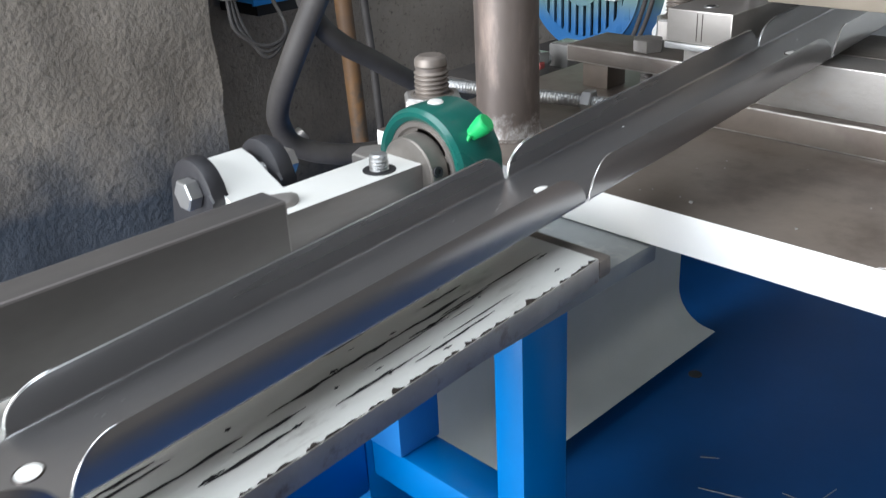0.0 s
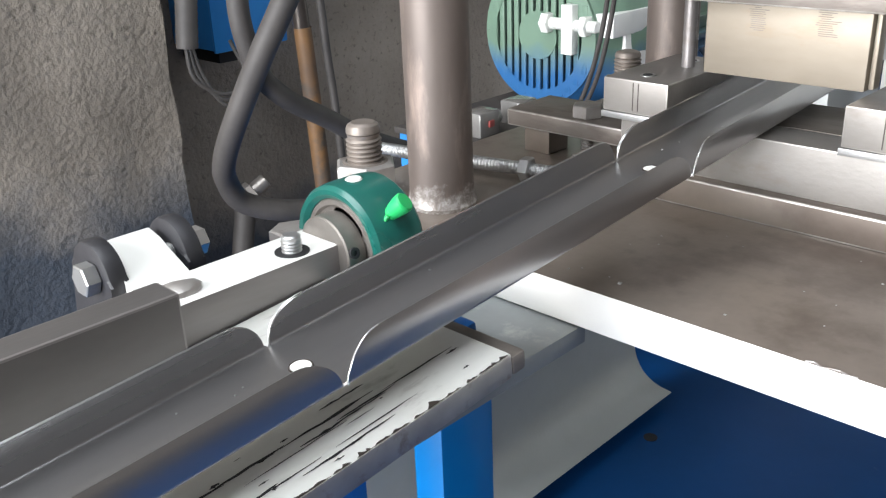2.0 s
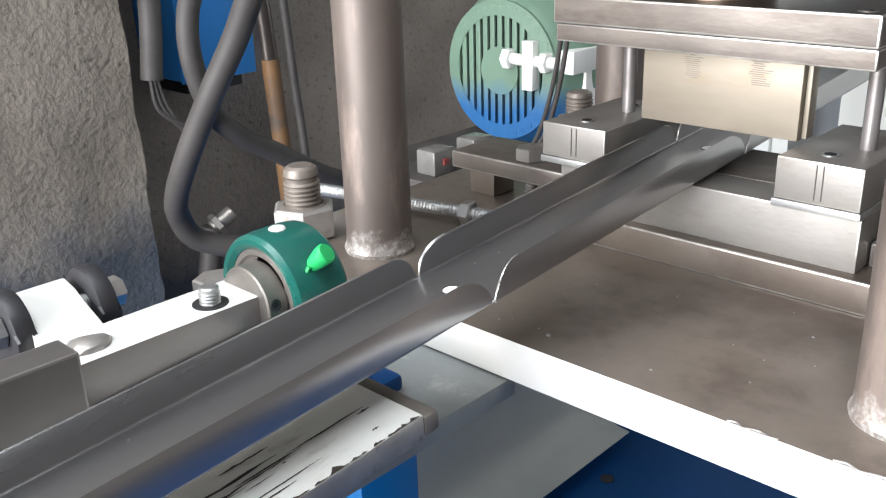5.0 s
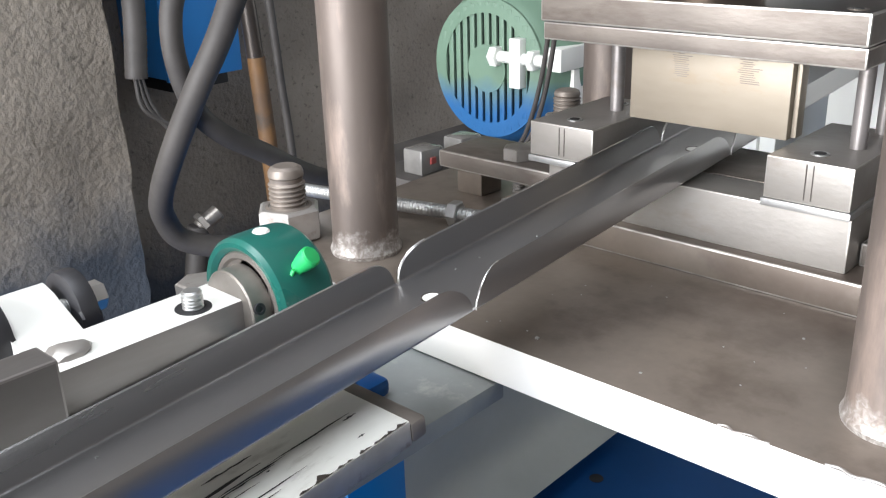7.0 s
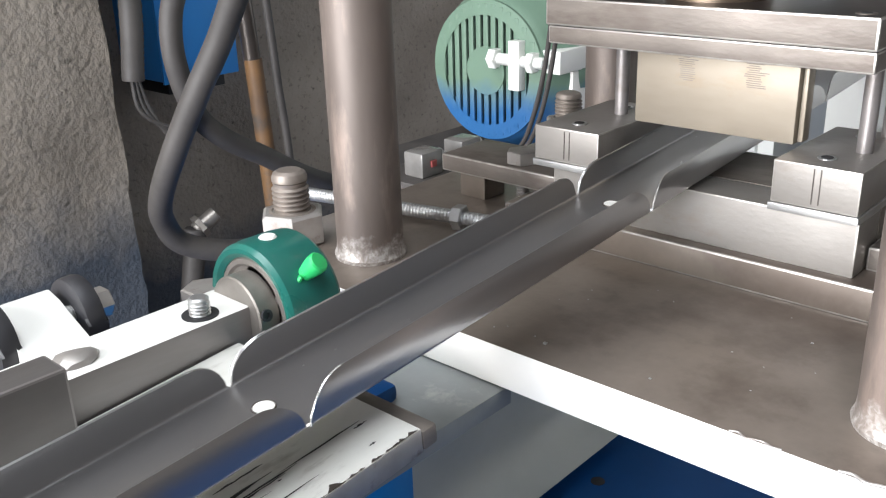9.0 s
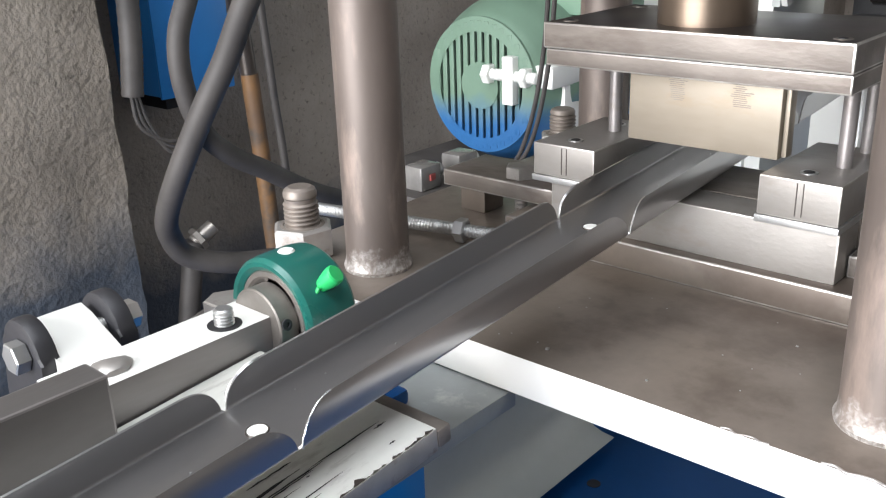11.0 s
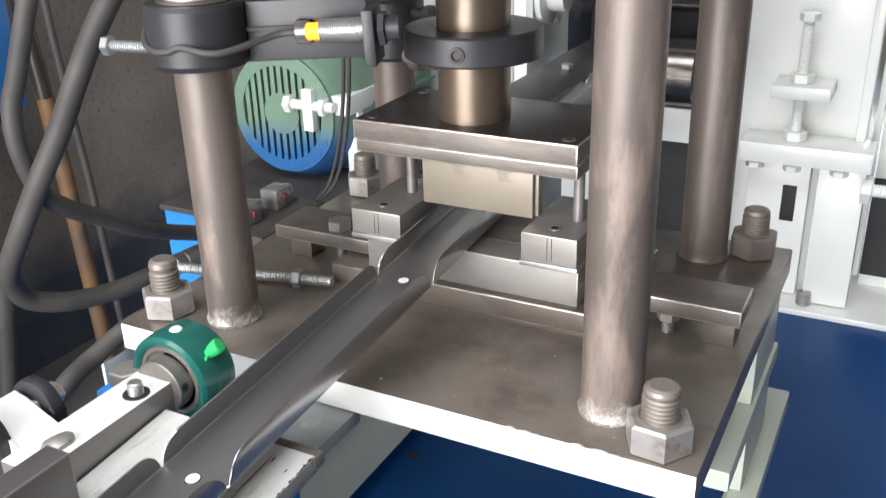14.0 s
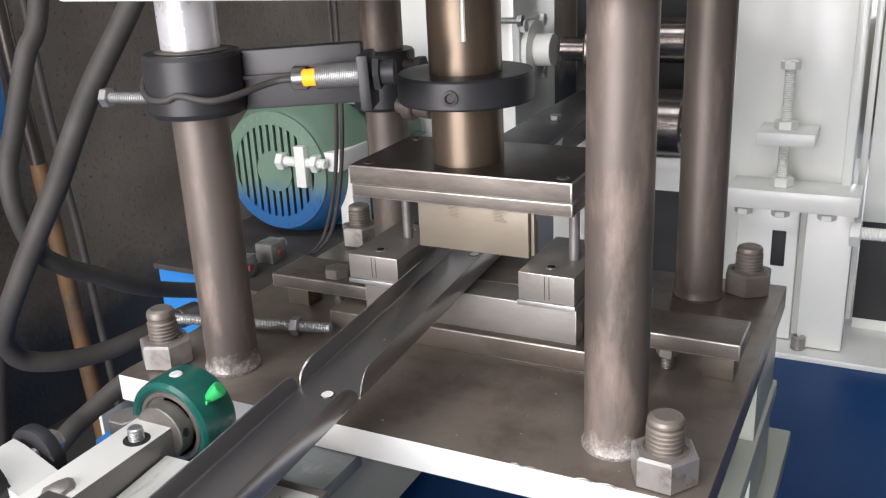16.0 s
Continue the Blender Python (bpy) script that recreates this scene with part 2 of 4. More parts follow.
M_MOTOR = spray_mat("sage_paint_with_blue_overspray", (0.15, 0.24, 0.175), (0.022, 0.12, 0.31), 0.88, 0.83)
M_MOTORBLUE = mat("blue_overspray_paint", (0.03, 0.15, 0.42), (0.05, 0.20, 0.40), rough=0.45, scale=8, bump=0.03)
M_ORANGE = mat("ochre_pipe_paint", (0.20, 0.105, 0.042), (0.12, 0.072, 0.042), rough=0.6, scale=14, bump=0.06, spots=(0.07, 0.06, 0.05), spot_amount=0.35, spot_scale=12)
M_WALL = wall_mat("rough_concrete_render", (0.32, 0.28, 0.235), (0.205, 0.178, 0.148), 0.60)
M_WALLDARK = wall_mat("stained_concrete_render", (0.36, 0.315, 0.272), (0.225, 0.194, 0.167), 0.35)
M_FLOOR = mat("dusty_concrete_floor", (0.16, 0.15, 0.14), (0.10, 0.095, 0.09), rough=0.85, scale=2.5, bump=0.2)
M_CEIL = mat("unseen_dark_roof", (0.10, 0.098, 0.095), (0.07, 0.068, 0.066), rough=0.7, scale=2, bump=0.05)
# sheet grey darkened: the flat bar's shade is in the colour; also scratches
M_FLAT = mat("shade_and_scratch_grey", (0.26, 0.28, 0.28), (0.20, 0.215, 0.215), rough=0.45, scale=12, bump=0.04, spots=(0.4, 0.4, 0.38), spot_amount=0.08)
M_RING = mat("dusty_bearing_steel", (0.33, 0.305, 0.28), (0.22, 0.20, 0.18), rough=0.4, metal=0.7, scale=30, bump=0.05)
# near-black: shade of holes and recesses put into colour, also black scratches
M_DARK = mat("recess_shade_black", (0.02, 0.02, 0.022), rough=0.6, bump=0.0)
M_GLASSY = mat("clear_plastic_plug", (0.20, 0.193, 0.183), (0.13, 0.125, 0.118), rough=0.2, scale=30, bump=0.0, coat=0.5)
M_RED = mat("red_indicator", (0.28, 0.05, 0.045), rough=0.4, bump=0.0)
M_LED = glow("amber_led", (1.0, 0.27, 0.012), 2.4)


# ---- building helpers ----
def part(name, bm, material, parent=None, label="", smooth=True):
    me = bpy.data.meshes.new(name)
    bmesh.ops.recalc_face_normals(bm, faces=bm.faces)
    bm.to_mesh(me)
    bm.free()
    for m in (material if isinstance(material, (list, tuple)) else [material]):
        me.materials.append(m)
    if smooth:
        me.shade_smooth()
        me.set_sharp_from_angle(angle=radians(25))
    ob = new(name, me)
    if parent:
        ob.parent = parent
    if label:
        ob["label"] = label
    return ob


def thing(name, label, category, group="", kind="", at=(0, 0, 0)):
    ob = new(name)
    ob.location = at
    ob.empty_display_size = 0.02
    return tagged(ob, label, category, group, kind)


def box(bm, x0, x1, y0, y1, z0, z1, bevel=0.0015, m=None):
    r = bmesh.ops.create_cube(bm, size=1.0)
    vs = r["verts"]
    for v in vs:
        v.co = Vector(((x0 + x1) / 2 + v.co.x * (x1 - x0), (y0 + y1) / 2 + v.co.y * (y1 - y0), (z0 + z1) / 2 + v.co.z * (z1 - z0)))
    if m is not None:
        bmesh.ops.transform(bm, matrix=m, verts=vs)
    if bevel:
        es = list({e for v in vs for e in v.link_edges})
        bmesh.ops.bevel(bm, geom=es, offset=bevel, segments=2, affect="EDGES", profile=0.6)
    return bm


def arris(bm, slot=1):
    """Gives the bevelled edges of a block their own material slot."""
    bm.normal_update()
    for f in bm.faces:
        if max(abs(c) for c in f.normal) < 0.985:
            f.material_index = slot
    return bm


def bbox(*a, **k):
    return box(bmesh.new(), *a, **k)


def frame_to(p0, p1):
    """Matrix whose z axis runs from p0 to p1, with its origin at p0."""
    p0, p1 = Vector(p0), Vector(p1)
    return Matrix.Translation(p0) @ (p1 - p0).to_track_quat("Z", "Y").to_matrix().to_4x4()


def lathe(bm, profile, m=Matrix(), seg=40, caps=True):
    rings = []
    for r, z in profile:
        rings.append([bm.verts.new(m @ Vector((r * math.cos(2 * math.pi * i / seg), r * math.sin(2 * math.pi * i / seg), z))) for i in range(seg)])
    for a, b in zip(rings, rings[1:]):
        for i in range(seg):
            bm.faces.new((a[i], a[(i + 1) % seg], b[(i + 1) % seg], b[i]))
    if caps:
        bm.faces.new(rings[0][::-1])
        bm.faces.new(rings[-1])
    return bm


def rod(bm, p0, p1, r, seg=24, ch=0.0):
    h = (Vector(p1) - Vector(p0)).length
    pr = [(r, 0), (r, h)] if not ch else [(r - ch, 0), (r, ch), (r, h - ch), (r - ch, h)]
    return lathe(bm, pr, frame_to(p0, p1), seg)


def thread_profile(r, z0, z1, pitch, depth, tip=0.003):
    pr, z = [], z0
    while z < z1 - tip - pitch:
        pr += [(r - depth, z), (r, z + pitch * 0.38), (r, z + pitch * 0.55), (r - depth, z + pitch * 0.95)]
        z += pitch
    return pr + [(r - depth, z), (r - depth * 0.6, z1 - tip), (r - depth - tip, z1)]


def hexagon(bm, m, af, h, hole=0.0, ch=0.08):
    """A hexagon nut or bolt head along z, its corners chamfered."""
    R = af / math.sqrt(3)
    n = 6
    def ring(k, z):
        return [bm.verts.new(m @ Vector((R * k * math.cos(math.pi / 3 * i), R * k * math.sin(math.pi / 3 * i), z))) for i in range(n)]
    rings = [ring(0.90, 0), ring(1, h * ch), ring(1, h * (1 - ch)), ring(0.90, h)]
    for a, b in zip(rings, rings[1:]):
        for i in range(n):
            bm.faces.new((a[i], a[(i + 1) % n], b[(i + 1) % n], b[i]))
    bm.faces.new(rings[0][::-1])
    bm.faces.new(rings[-1])
    return bm


def prism(bm, pts, m, depth, bevel=0.001):
    """A polygon of (u, v) points, extruded along the local z of m by depth."""
    a = [bm.verts.new(m @ Vector((u, v, 0))) for u, v in pts]
    b = [bm.verts.new(m @ Vector((u, v, depth))) for u, v in pts]
    fs = [bm.faces.new(a[::-1]), bm.faces.new(b)]
    n = len(pts)
    for i in range(n):
        fs.append(bm.faces.new((a[i], a[(i + 1) % n], b[(i + 1) % n], b[i])))
    if bevel:
        es = list({e for f in fs[:2] for e in f.edges})
        bmesh.ops.bevel(bm, geom=es, offset=bevel, segments=2, affect="EDGES", profile=0.6)
    return bm


def smooth_line(pts, n=10):
    p = [Vector(q) for q in pts]
    p = [2 * p[0] - p[1]] + p + [2 * p[-1] - p[-2]]
    out = []
    for i in range(1, len(p) - 2):
        for k in range(n):
            t = k / n
            out.append(0.5 * (2 * p[i] + (p[i + 1] - p[i - 1]) * t + (2 * p[i - 1] - 5 * p[i] + 4 * p[i + 1] - p[i + 2]) * t * t
                              + (3 * p[i] - p[i - 1] - 3 * p[i + 1] + p[i + 2]) * t ** 3))
    return out + [p[-2]]


def hose(bm, pts, r, seg=18, n=10, ribs=0.0):
    line = smooth_line(pts, n)
    rings, up = [], Vector((0.3, 0.2, 1)).normalized()
    for i, c in enumerate(line):
        d = (line[min(i + 1, len(line) - 1)] - line[max(i - 1, 0)]).normalized()
        u = (up - d * up.dot(d)).normalized()
        v = d.cross(u)
        up = u
        rr = r * (1 + ribs * (i % 2))
        rings.append([bm.verts.new(c + rr * (math.cos(2 * math.pi * k / seg) * u + math.sin(2 * math.pi * k / seg) * v)) for k in range(seg)])
    for a, b in zip(rings, rings[1:]):
        for i in range(seg):
            bm.faces.new((a[i], a[(i + 1) % seg], b[(i + 1) % seg], b[i]))
    bm.faces.new(rings[0][::-1])
    bm.faces.new(rings[-1])
    return bm


def bolt(bm, p, d, af, head, r, length, m=None):
    """A hexagon bolt: its head's underside at p, the shank along d."""
    p, d = Vector(p), Vector(d).normalized()
    hexagon(bm, frame_to(p - d * head, p), af, head)
    lathe(bm, thread_profile(r, 0, length, r * 0.42, r * 0.13, 0.001), frame_to(p, p + d), 24)
    return bm


B = bmesh.new

# ---- setting ----
tagged(part("floor", bbox(-3.5, 4, -3.6, 5.6, -0.1, 0, 0), M_FLOOR), "dusty grey concrete workshop floor", "floor", kind="structure")
# unseen roof, kept dark for what the steel below reflects
tagged(part("ceiling", bbox(-3.5, 4, -3.6, 5.6, 3.2, 3.3, 0), M_CEIL), "unseen dark roof added over the workshop", "ceiling", kind="structure")


def rough_wall(x0, x1, y0, y1, z0, z1, nx, ny, nz, amp):
    """A rendered wall with an uneven face and worn corners."""
    bm = bbox(x0, x1, y0, y1, z0, z1, 0.0)
    for axis, n in ((0, nx), (1, ny), (2, nz)):
        lo, hi = ((x0, x1), (y0, y1), (z0, z1))[axis]
        for k in range(1, n):
            co, no = [0, 0, 0], [0, 0, 0]
            co[axis], no[axis] = lo + (hi - lo) * k / n, 1
            bmesh.ops.bisect_plane(bm, geom=bm.verts[:] + bm.edges[:] + bm.faces[:], plane_co=co, plane_no=no)
    for v in bm.verts:
        d = Vector([noise.noise(v.co * f + Vector((7, 3, 1)) * f) for f in (9, 11, 13)])
        v.co += amp * d + amp * 0.6 * Vector([noise.noise(v.co * 37 + Vector((i, 5, 9))) for i in (1, 2, 3)])
    return bm


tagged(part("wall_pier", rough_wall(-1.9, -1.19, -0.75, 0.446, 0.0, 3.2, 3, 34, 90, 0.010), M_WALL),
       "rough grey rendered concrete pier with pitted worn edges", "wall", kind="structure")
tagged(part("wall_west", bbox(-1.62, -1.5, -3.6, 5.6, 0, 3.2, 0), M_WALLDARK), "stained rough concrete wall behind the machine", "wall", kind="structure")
# unseen walls added to close the room and shape the daylight
tagged(part("wall_north", bbox(-1.5, -0.3, 5.5, 5.6, 0, 3.2, 0), M_WALLDARK), "unseen grey end wall added to close the room", "wall", kind="structure")
tagged(part("wall_north_side", bbox(2.6, 4, 5.5, 5.6, 0, 3.2, 0), M_WALLDARK), "unseen grey end wall added beside the opening", "wall", kind="structure")
tagged(part("wall_east", bbox(3.95, 4, -3.6, 5.6, 0, 3.2, 0), M_WALLDARK), "unseen grey side wall added to keep daylight out", "wall", kind="structure")
tagged(part("wall_south", bbox(1.2, 4, -3.6, -3.5, 0, 3.2, 0), M_WALLDARK), "unseen grey front wall added beside the open gate", "wall", kind="structure")

# ---- machine bed ----
bed = thing("machine_bed", "deep blue painted steel machine bed plate with scratches", "machine bed")
part("bed_plate", bbox(-0.55, 1.4, -0.45, 3.0, 0.470, 0.485, 0.002), M_BED, bed)
for xa, xb in ((-0.55, -0.47), (1.32, 1.4)):
    part("side_beam", bbox(xa, xb, -0.45, 3.0, 0.0, 0.47, 0.003), M_BED, bed)
for ya in (-0.44, 2.9):
    part("cross_beam", bbox(-0.47, 1.32, ya, ya + 0.08, 0.3, 0.47, 0.003), M_BED, bed)
hb = B()
lathe(hb, [(0.0085, 0), (0.0085, 0.0012)], Matrix.Translation((-0.02, 0.365, 0.4845)), 24)
part("bolt_hole", hb, M_DARK, bed, "dark round bolt hole")


def scratch(x, y, ang, length):
    return part("scratch", bbox(-length / 2, length / 2, -0.0004, 0.0004, 0.4849, 0.4856, 0, Matrix.Translation((x, y, 0)) @ Matrix.Rotation(ang, 4, "Z")), M_FLAT, bed, "thin pale scratch")


for s in ((0.13, 0.19, 0.35, 0.07), (0.19, 0.23, 0.1, 0.05), (0.20, 0.25, 1.4, 0.04), (0.08, 0.23, 0.6, 0.02)):
    scratch(*s)

# bent grey side sheet that flares on to the bed
sheet = B()
prof = [(-0.098, 0.868), (-0.098, 0.555)] + [(-0.098 + 0.05 * (1 - math.cos(a)), 0.555 - 0.05 * math.sin(a)) for a in [math.pi / 2 * k / 8 for k in range(1, 9)]] + [(-0.044, 0.5048), (-0.040, 0.5040)]
prof2 = [(x - 0.004, z - 0.003) for x, z in prof[::-1]]
prism(sheet, [(x, z) for x, z in prof + prof2], Matrix(((1, 0, 0, 0), (0, 0, -1, 0.445), (0, 1, 0, 0), (0, 0, 0, 1))), 0.53, 0.0)
sheet_ob = thing("side_sheet", "bent grey-green painted steel guard sheet standing on the bed", "guard sheet")
part("sheet", sheet, M_GREY, sheet_ob)
part("foot_strip", bbox(-0.10, -0.075, -0.08, 0.44, 0.485, 0.500, 0.001), M_GREY, sheet_ob)

# ---- press ----
FRX, BY = 0.385, 0.33
PX0, PX1, PY0, PY1 = -0.096, 0.468, -0.0585, 0.388
press = thing("hydraulic_press", "four-column hydraulic press with brown steel base plate and white edges", "press")
bm = bbox(PX0, PX1, PY0, PY1, 0.872, 0.9, 0.0022)
for f in bm.faces:
    f.material_index = 1 if f.normal.y < -0.6 or f.normal.x < -0.6 else 0
part("base_plate", bm, [M_PLATE, M_WHITE], press, "oily brown steel plate with white painted edges")
for x, y in ((0, 0), (FRX, 0), (FRX - 0.003, BY), (0, BY)):
    b = B()
    lathe(b, [(0.0265, 0.9), (0.0272, 0.903), (0.0255, 0.907), (0.0250, 0.912), (0.0250, 1.253)], Matrix.Translation((x, y, 0)), 56)
    part("column", b, M_COLUMNDARK if x > 0.2 and y > 0.2 else M_COLUMN, press, "brown turned steel column" if x > 0.2 and y > 0.2 else "brown turned steel column, ground bright at its foot")
b = B()
lathe(b, [(0.0254, 1.209), (0.0256, 1.212), (0.0256, 1.2525)], Matrix.Translation((0, 0, 0)), 48)
part("column_sleeve", b, M_SLEEVE, press, "silver-white painted column end")
part("crosshead", bbox(-0.085, 0.485, -0.0585, 0.388, 1.253, 1.285, 0.003), M_WHITE, press, "white painted upper press plate")
part("crosshead_rib", bbox(-0.085, 0.485, 0.0, 0.33, 1.285, 1.385, 0.003), M_WHITE, press)
part("support_slab", bbox(0.445, 0.469, 0.10, 0.365, 0.772, 0.794, 0.003), M_LEDGE, press, "pale green painted support slab")
part("support_slab", bbox(0.452, 0.482, 0.10, 0.445, 0.662, 0.686, 0.003), M_LEDGE, press, "pale green painted lower support slab")
part("support_web", bbox(0.445, 0.465, 0.22, 0.355, 0.794, 0.872, 0.002), M_LEDGE, press)
part("support_web", bbox(0.445, 0.465, 0.22, 0.355, 0.686, 0.772, 0.002), M_LEDGE, press)
part("support_web", bbox(0.445, 0.465, 0.22, 0.40, 0.485, 0.662, 0.002), M_LEDGE, press)
# weld beads and scraped paint at the front corner
for (x0, y0, x1, y1, r) in ((0.372, -0.0580, 0.41, -0.0583, 0.0009), (0.318, -0.0578, 0.345, -0.058, 0.0006)):
    b = B()
    hose(b, [(x0 + (x1 - x0) * k / 6, y0 + 0.0012 * math.sin(k * 2.1), 0.9 + 0.0003 * (k % 2)) for k in range(7)], r, 8, 4)
    part("edge_burr", b, M_NUT, press, "grey scraped burr")


def anchor(x, y, turn, worn, dark=False):
    a = thing("anchor_stud", "heavy threaded stud with a large grey hexagon nut", "anchor bolt", "anchor studs of the press", at=(x, y, 0.9))
    b = B()
    lathe(b, thread_profile(0.0145, 0.024, 0.050 if worn else 0.0475, 0.0037, 0.0018, 0.0005) + [(0.0138, 0.0505 if worn else 0.048), (0.0138, 0.0535 if worn else 0.050), (0.0126, 0.0565 if worn else 0.0525), (0.0095, 0.0585 if worn else 0.0540)], Matrix(), 32)
    part("stud", b, M_RUSTSHADE, a, "rusty brown threaded stud")
    b = B()
    hexagon(b, Matrix.Rotation(turn, 4, "Z"), 0.0455, 0.026)
    # the shaded rear nut has its shade put into a browner colour
    part("nut", b, M_RUSTSHADE if dark else M_NUT, a, "steel hexagon nut, its shade painted in as brown" if dark else "grey steel hexagon nut")
    b = B()
    lathe(b, [(0.0185, 0.026), (0.0160, 0.0268), (0.0148, 0.0255)], Matrix(), 32, False)
    part("nut_chamfer", b, M_RUSTSHADE, a)
    return a


anchor(-0.068, -0.018, 0.35, True)
anchor(0.432, -0.032, 0.95, False)
anchor(0.430, 0.357, 0.6, False, True)
anchor(-0.068, 0.357, 0.1, False)

# ---- lower tooling ----
tagged(part("bolster_plate", arris(bbox(0.045, 0.345, 0.1065, 0.28, 0.9, 0.922, 0.0015)), [M_PLATE, M_ARRIS]), "dark machined bolster plate on the press bed", "tool plate")
die = thing("lower_die", "ground steel lower die block with narrow joint line", "die block")
part("die_body", arris(bbox(0.085, 0.313, 0.1165, 0.155, 0.922, 0.9590, 0.0012)), [M_GROUND, M_ARRIS], die)
part("die_insert", bbox(0.085, 0.313, 0.156, 0.23, 0.922, 0.9590, 0.0008), M_RAM, die, "dark die insert")


def guide_block(x0, x1, y0, z0, z1):
    g = thing("guide_block", "square ground steel guide block with dowel holes", "guide block", "guide blocks of the die")
    part("block", arris(bbox(x0, x1, y0, y0 + 0.105, z0 + 0.0052, z1, 0.001)), [M_GROUND, M_ARRIS], g)
    part("shim", bbox(x0 - 0.001, x1 + 0.001, y0 - 0.0012, y0 + 0.103, z0, z0 + 0.005, 0.0006), M_ZINC, g, "thin bright shim under the block")
    for k in (0.47, 0.55):
        part("scribed_line", bbox(x0 + (x1 - x0) * k, x0 + (x1 - x0) * k + 0.0007, y0 - 0.0003, y0 + 0.001, z0 + 0.008, z1 - 0.002, 0), M_RAMTOP, g)
    cx = x0 + (x1 - x0) * 0.47
    for yy in (0.020, 0.085):
        b = B()
        lathe(b, [(0.0058, 0), (0.0058, 0.0007), (0.0040, 0.0007)], Matrix.Translation((cx, y0 + yy, z1)), 20)
        part("hole_rim", b, M_ZINC, g)
        b = B()
        lathe(b, [(0.0038, 0), (0.0038, 0.0004)], Matrix.Translation((cx, y0 + yy, z1 + 0.0006)), 20)
        part("dowel_hole", b, M_DARK, g, "dark dowel hole")
    return g


guide_block(0.076, 0.132, 0.1045, 0.959, 0.990)
guide_block(0.258, 0.313, 0.1105, 0.959, 0.992)


def clamp_bar(x0, x1, y0, y1, z0, z1, foot, bolt_at):
    c = thing("clamp_bar", "flat brown steel clamping bar on a packing block", "clamp", "die clamps")
    part("bar", arris(bbox(x0, x1, y0, y1, z0, z1, 0.0015)), [M_RAM, M_ARRIS], c)
    part("packing_block", bbox(foot[0], foot[0] + 0.028, foot[1], foot[1] + 0.028, 0.9, z0, 0.001), M_PLATE, c, "small packing block")
    b = B()
    top = z1 if bolt_at[2] else 0.914
    bolt(b, (bolt_at[0], bolt_at[1], top), (0, 0, -1), 0.024 if bolt_at[2] else 0.019, 0.011 if bolt_at[2] else 0.008, 0.0058, top - 0.9)
    part("clamp_bolt", b, M_NUT, c, "grey hexagon bolt")
    return c


clamp_bar(-0.047, 0.0755, 0.134, 0.196, 0.926, 0.941, (-0.040, 0.150), (0.028, 0.152, 1))
clamp_bar(0.314, 0.458, 0.136, 0.192, 0.922, 0.938, (0.425, 0.139), (0.392, 0.146, 0))

# ---- ram ----
ram = thing("press_ram", "press ram with two stacked plates, straw-coloured punch and bronzed shaft", "press ram")
RX0, RX1, RY0, RY1 = 0.087, 0.313, 0.104, 0.235
part("lower_plate", arris(bbox(RX0, RX1, RY0 + 0.001, RY1, 1.051, 1.0635, 0.0012)), [M_RAM, M_ARRIS], ram)
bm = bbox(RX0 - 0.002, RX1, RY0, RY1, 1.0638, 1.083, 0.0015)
# upward faces take the near-black steel
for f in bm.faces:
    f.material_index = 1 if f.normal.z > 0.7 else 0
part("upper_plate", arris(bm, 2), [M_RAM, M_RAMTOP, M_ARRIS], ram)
part("punch", bbox(0.142, 0.259, 0.136, 0.152, 0.9955, 1.051, 0.001), M_PUNCH, ram, "straw-tinted steel punch block")
part("punch_side", bbox(0.2593, 0.263, 0.141, 0.152, 0.9965, 1.051, 0.001), M_PUNCH, ram)
part("punch_holder", bbox(0.155, 0.225, 0.152, 0.21, 1.004, 1.051, 0.001), M_RAM, ram, "dark steel punch holder")
for k in range(26):
    zz, xx = 1.046 - 0.0014 * (k % 13), (0.224 if k < 13 else 0.176)
    part("scuff_mark", bbox(xx + 0.004 * noise.noise(Vector((k * 3.1, 1, 2))), xx + 0.010 + 0.008 * noise.noise(Vector((k * 1.7, 5, 2))), 0.1357, 0.1362, zz, zz + 0.0005, 0), M_RAM, ram)
for x, y in ((0.110, 0.170), (0.297, 0.158), (0.110, 0.205), (0.297, 0.205)):
    b = B()
    rod(b, (x, y, 0.992 if x > 0.2 else 0.990), (x, y, 1.051), 0.0052)
    part("guide_pin", b, M_MIDGREY, ram, "polished guide pin")
for x, y in ((0.300, 0.118), (0.100, 0.118), (0.300, 0.220), (0.100, 0.220)):
    b = B()
    lathe(b, [(0.006, 0), (0.006, 0.0006)], Matrix.Translation((x, y, 1.083)), 20)
    part("cap_screw", b, M_RAM, ram)
    b = B()
    lathe(b, [(0.0034, 0), (0.0034, 0.0004)], Matrix.Translation((x, y, 1.0835)), 6)
    part("screw_socket", b, M_DARK, ram)
SX, SY = 0.190, 0.157
b = B()
lathe(b, [(0.0345, 1.083), (0.0345, 1.253)], Matrix.Translation((SX, SY, 0)), 56)
part("shaft", b, M_SHAFT, ram, "bronzed round ram shaft")
b = B()
lathe(b, [(0.035, 1.142), (0.063, 1.142), (0.065, 1.144), (0.065, 1.167), (0.063, 1.169), (0.035, 1.169)], Matrix.Translation((SX, SY, 0)), 64)
collar = part("stop_collar", b, M_BLACK, ram, "black stop collar")
d = Vector((0.22, -1, 0)).normalized()
b = B()
q = Vector((SX, SY, 1.1545)) + d * 0.063
lathe(b, [(0.0072, 0), (0.0072, 0.004), (0.0045, 0.0045), (0.0035, 0.002)], frame_to(q, q + d), 24)
part("set_screw", b, M_RUBBER, collar)
# runs of white paint down the shaft
b = B()
a0 = math.atan2(-1, 0.45)
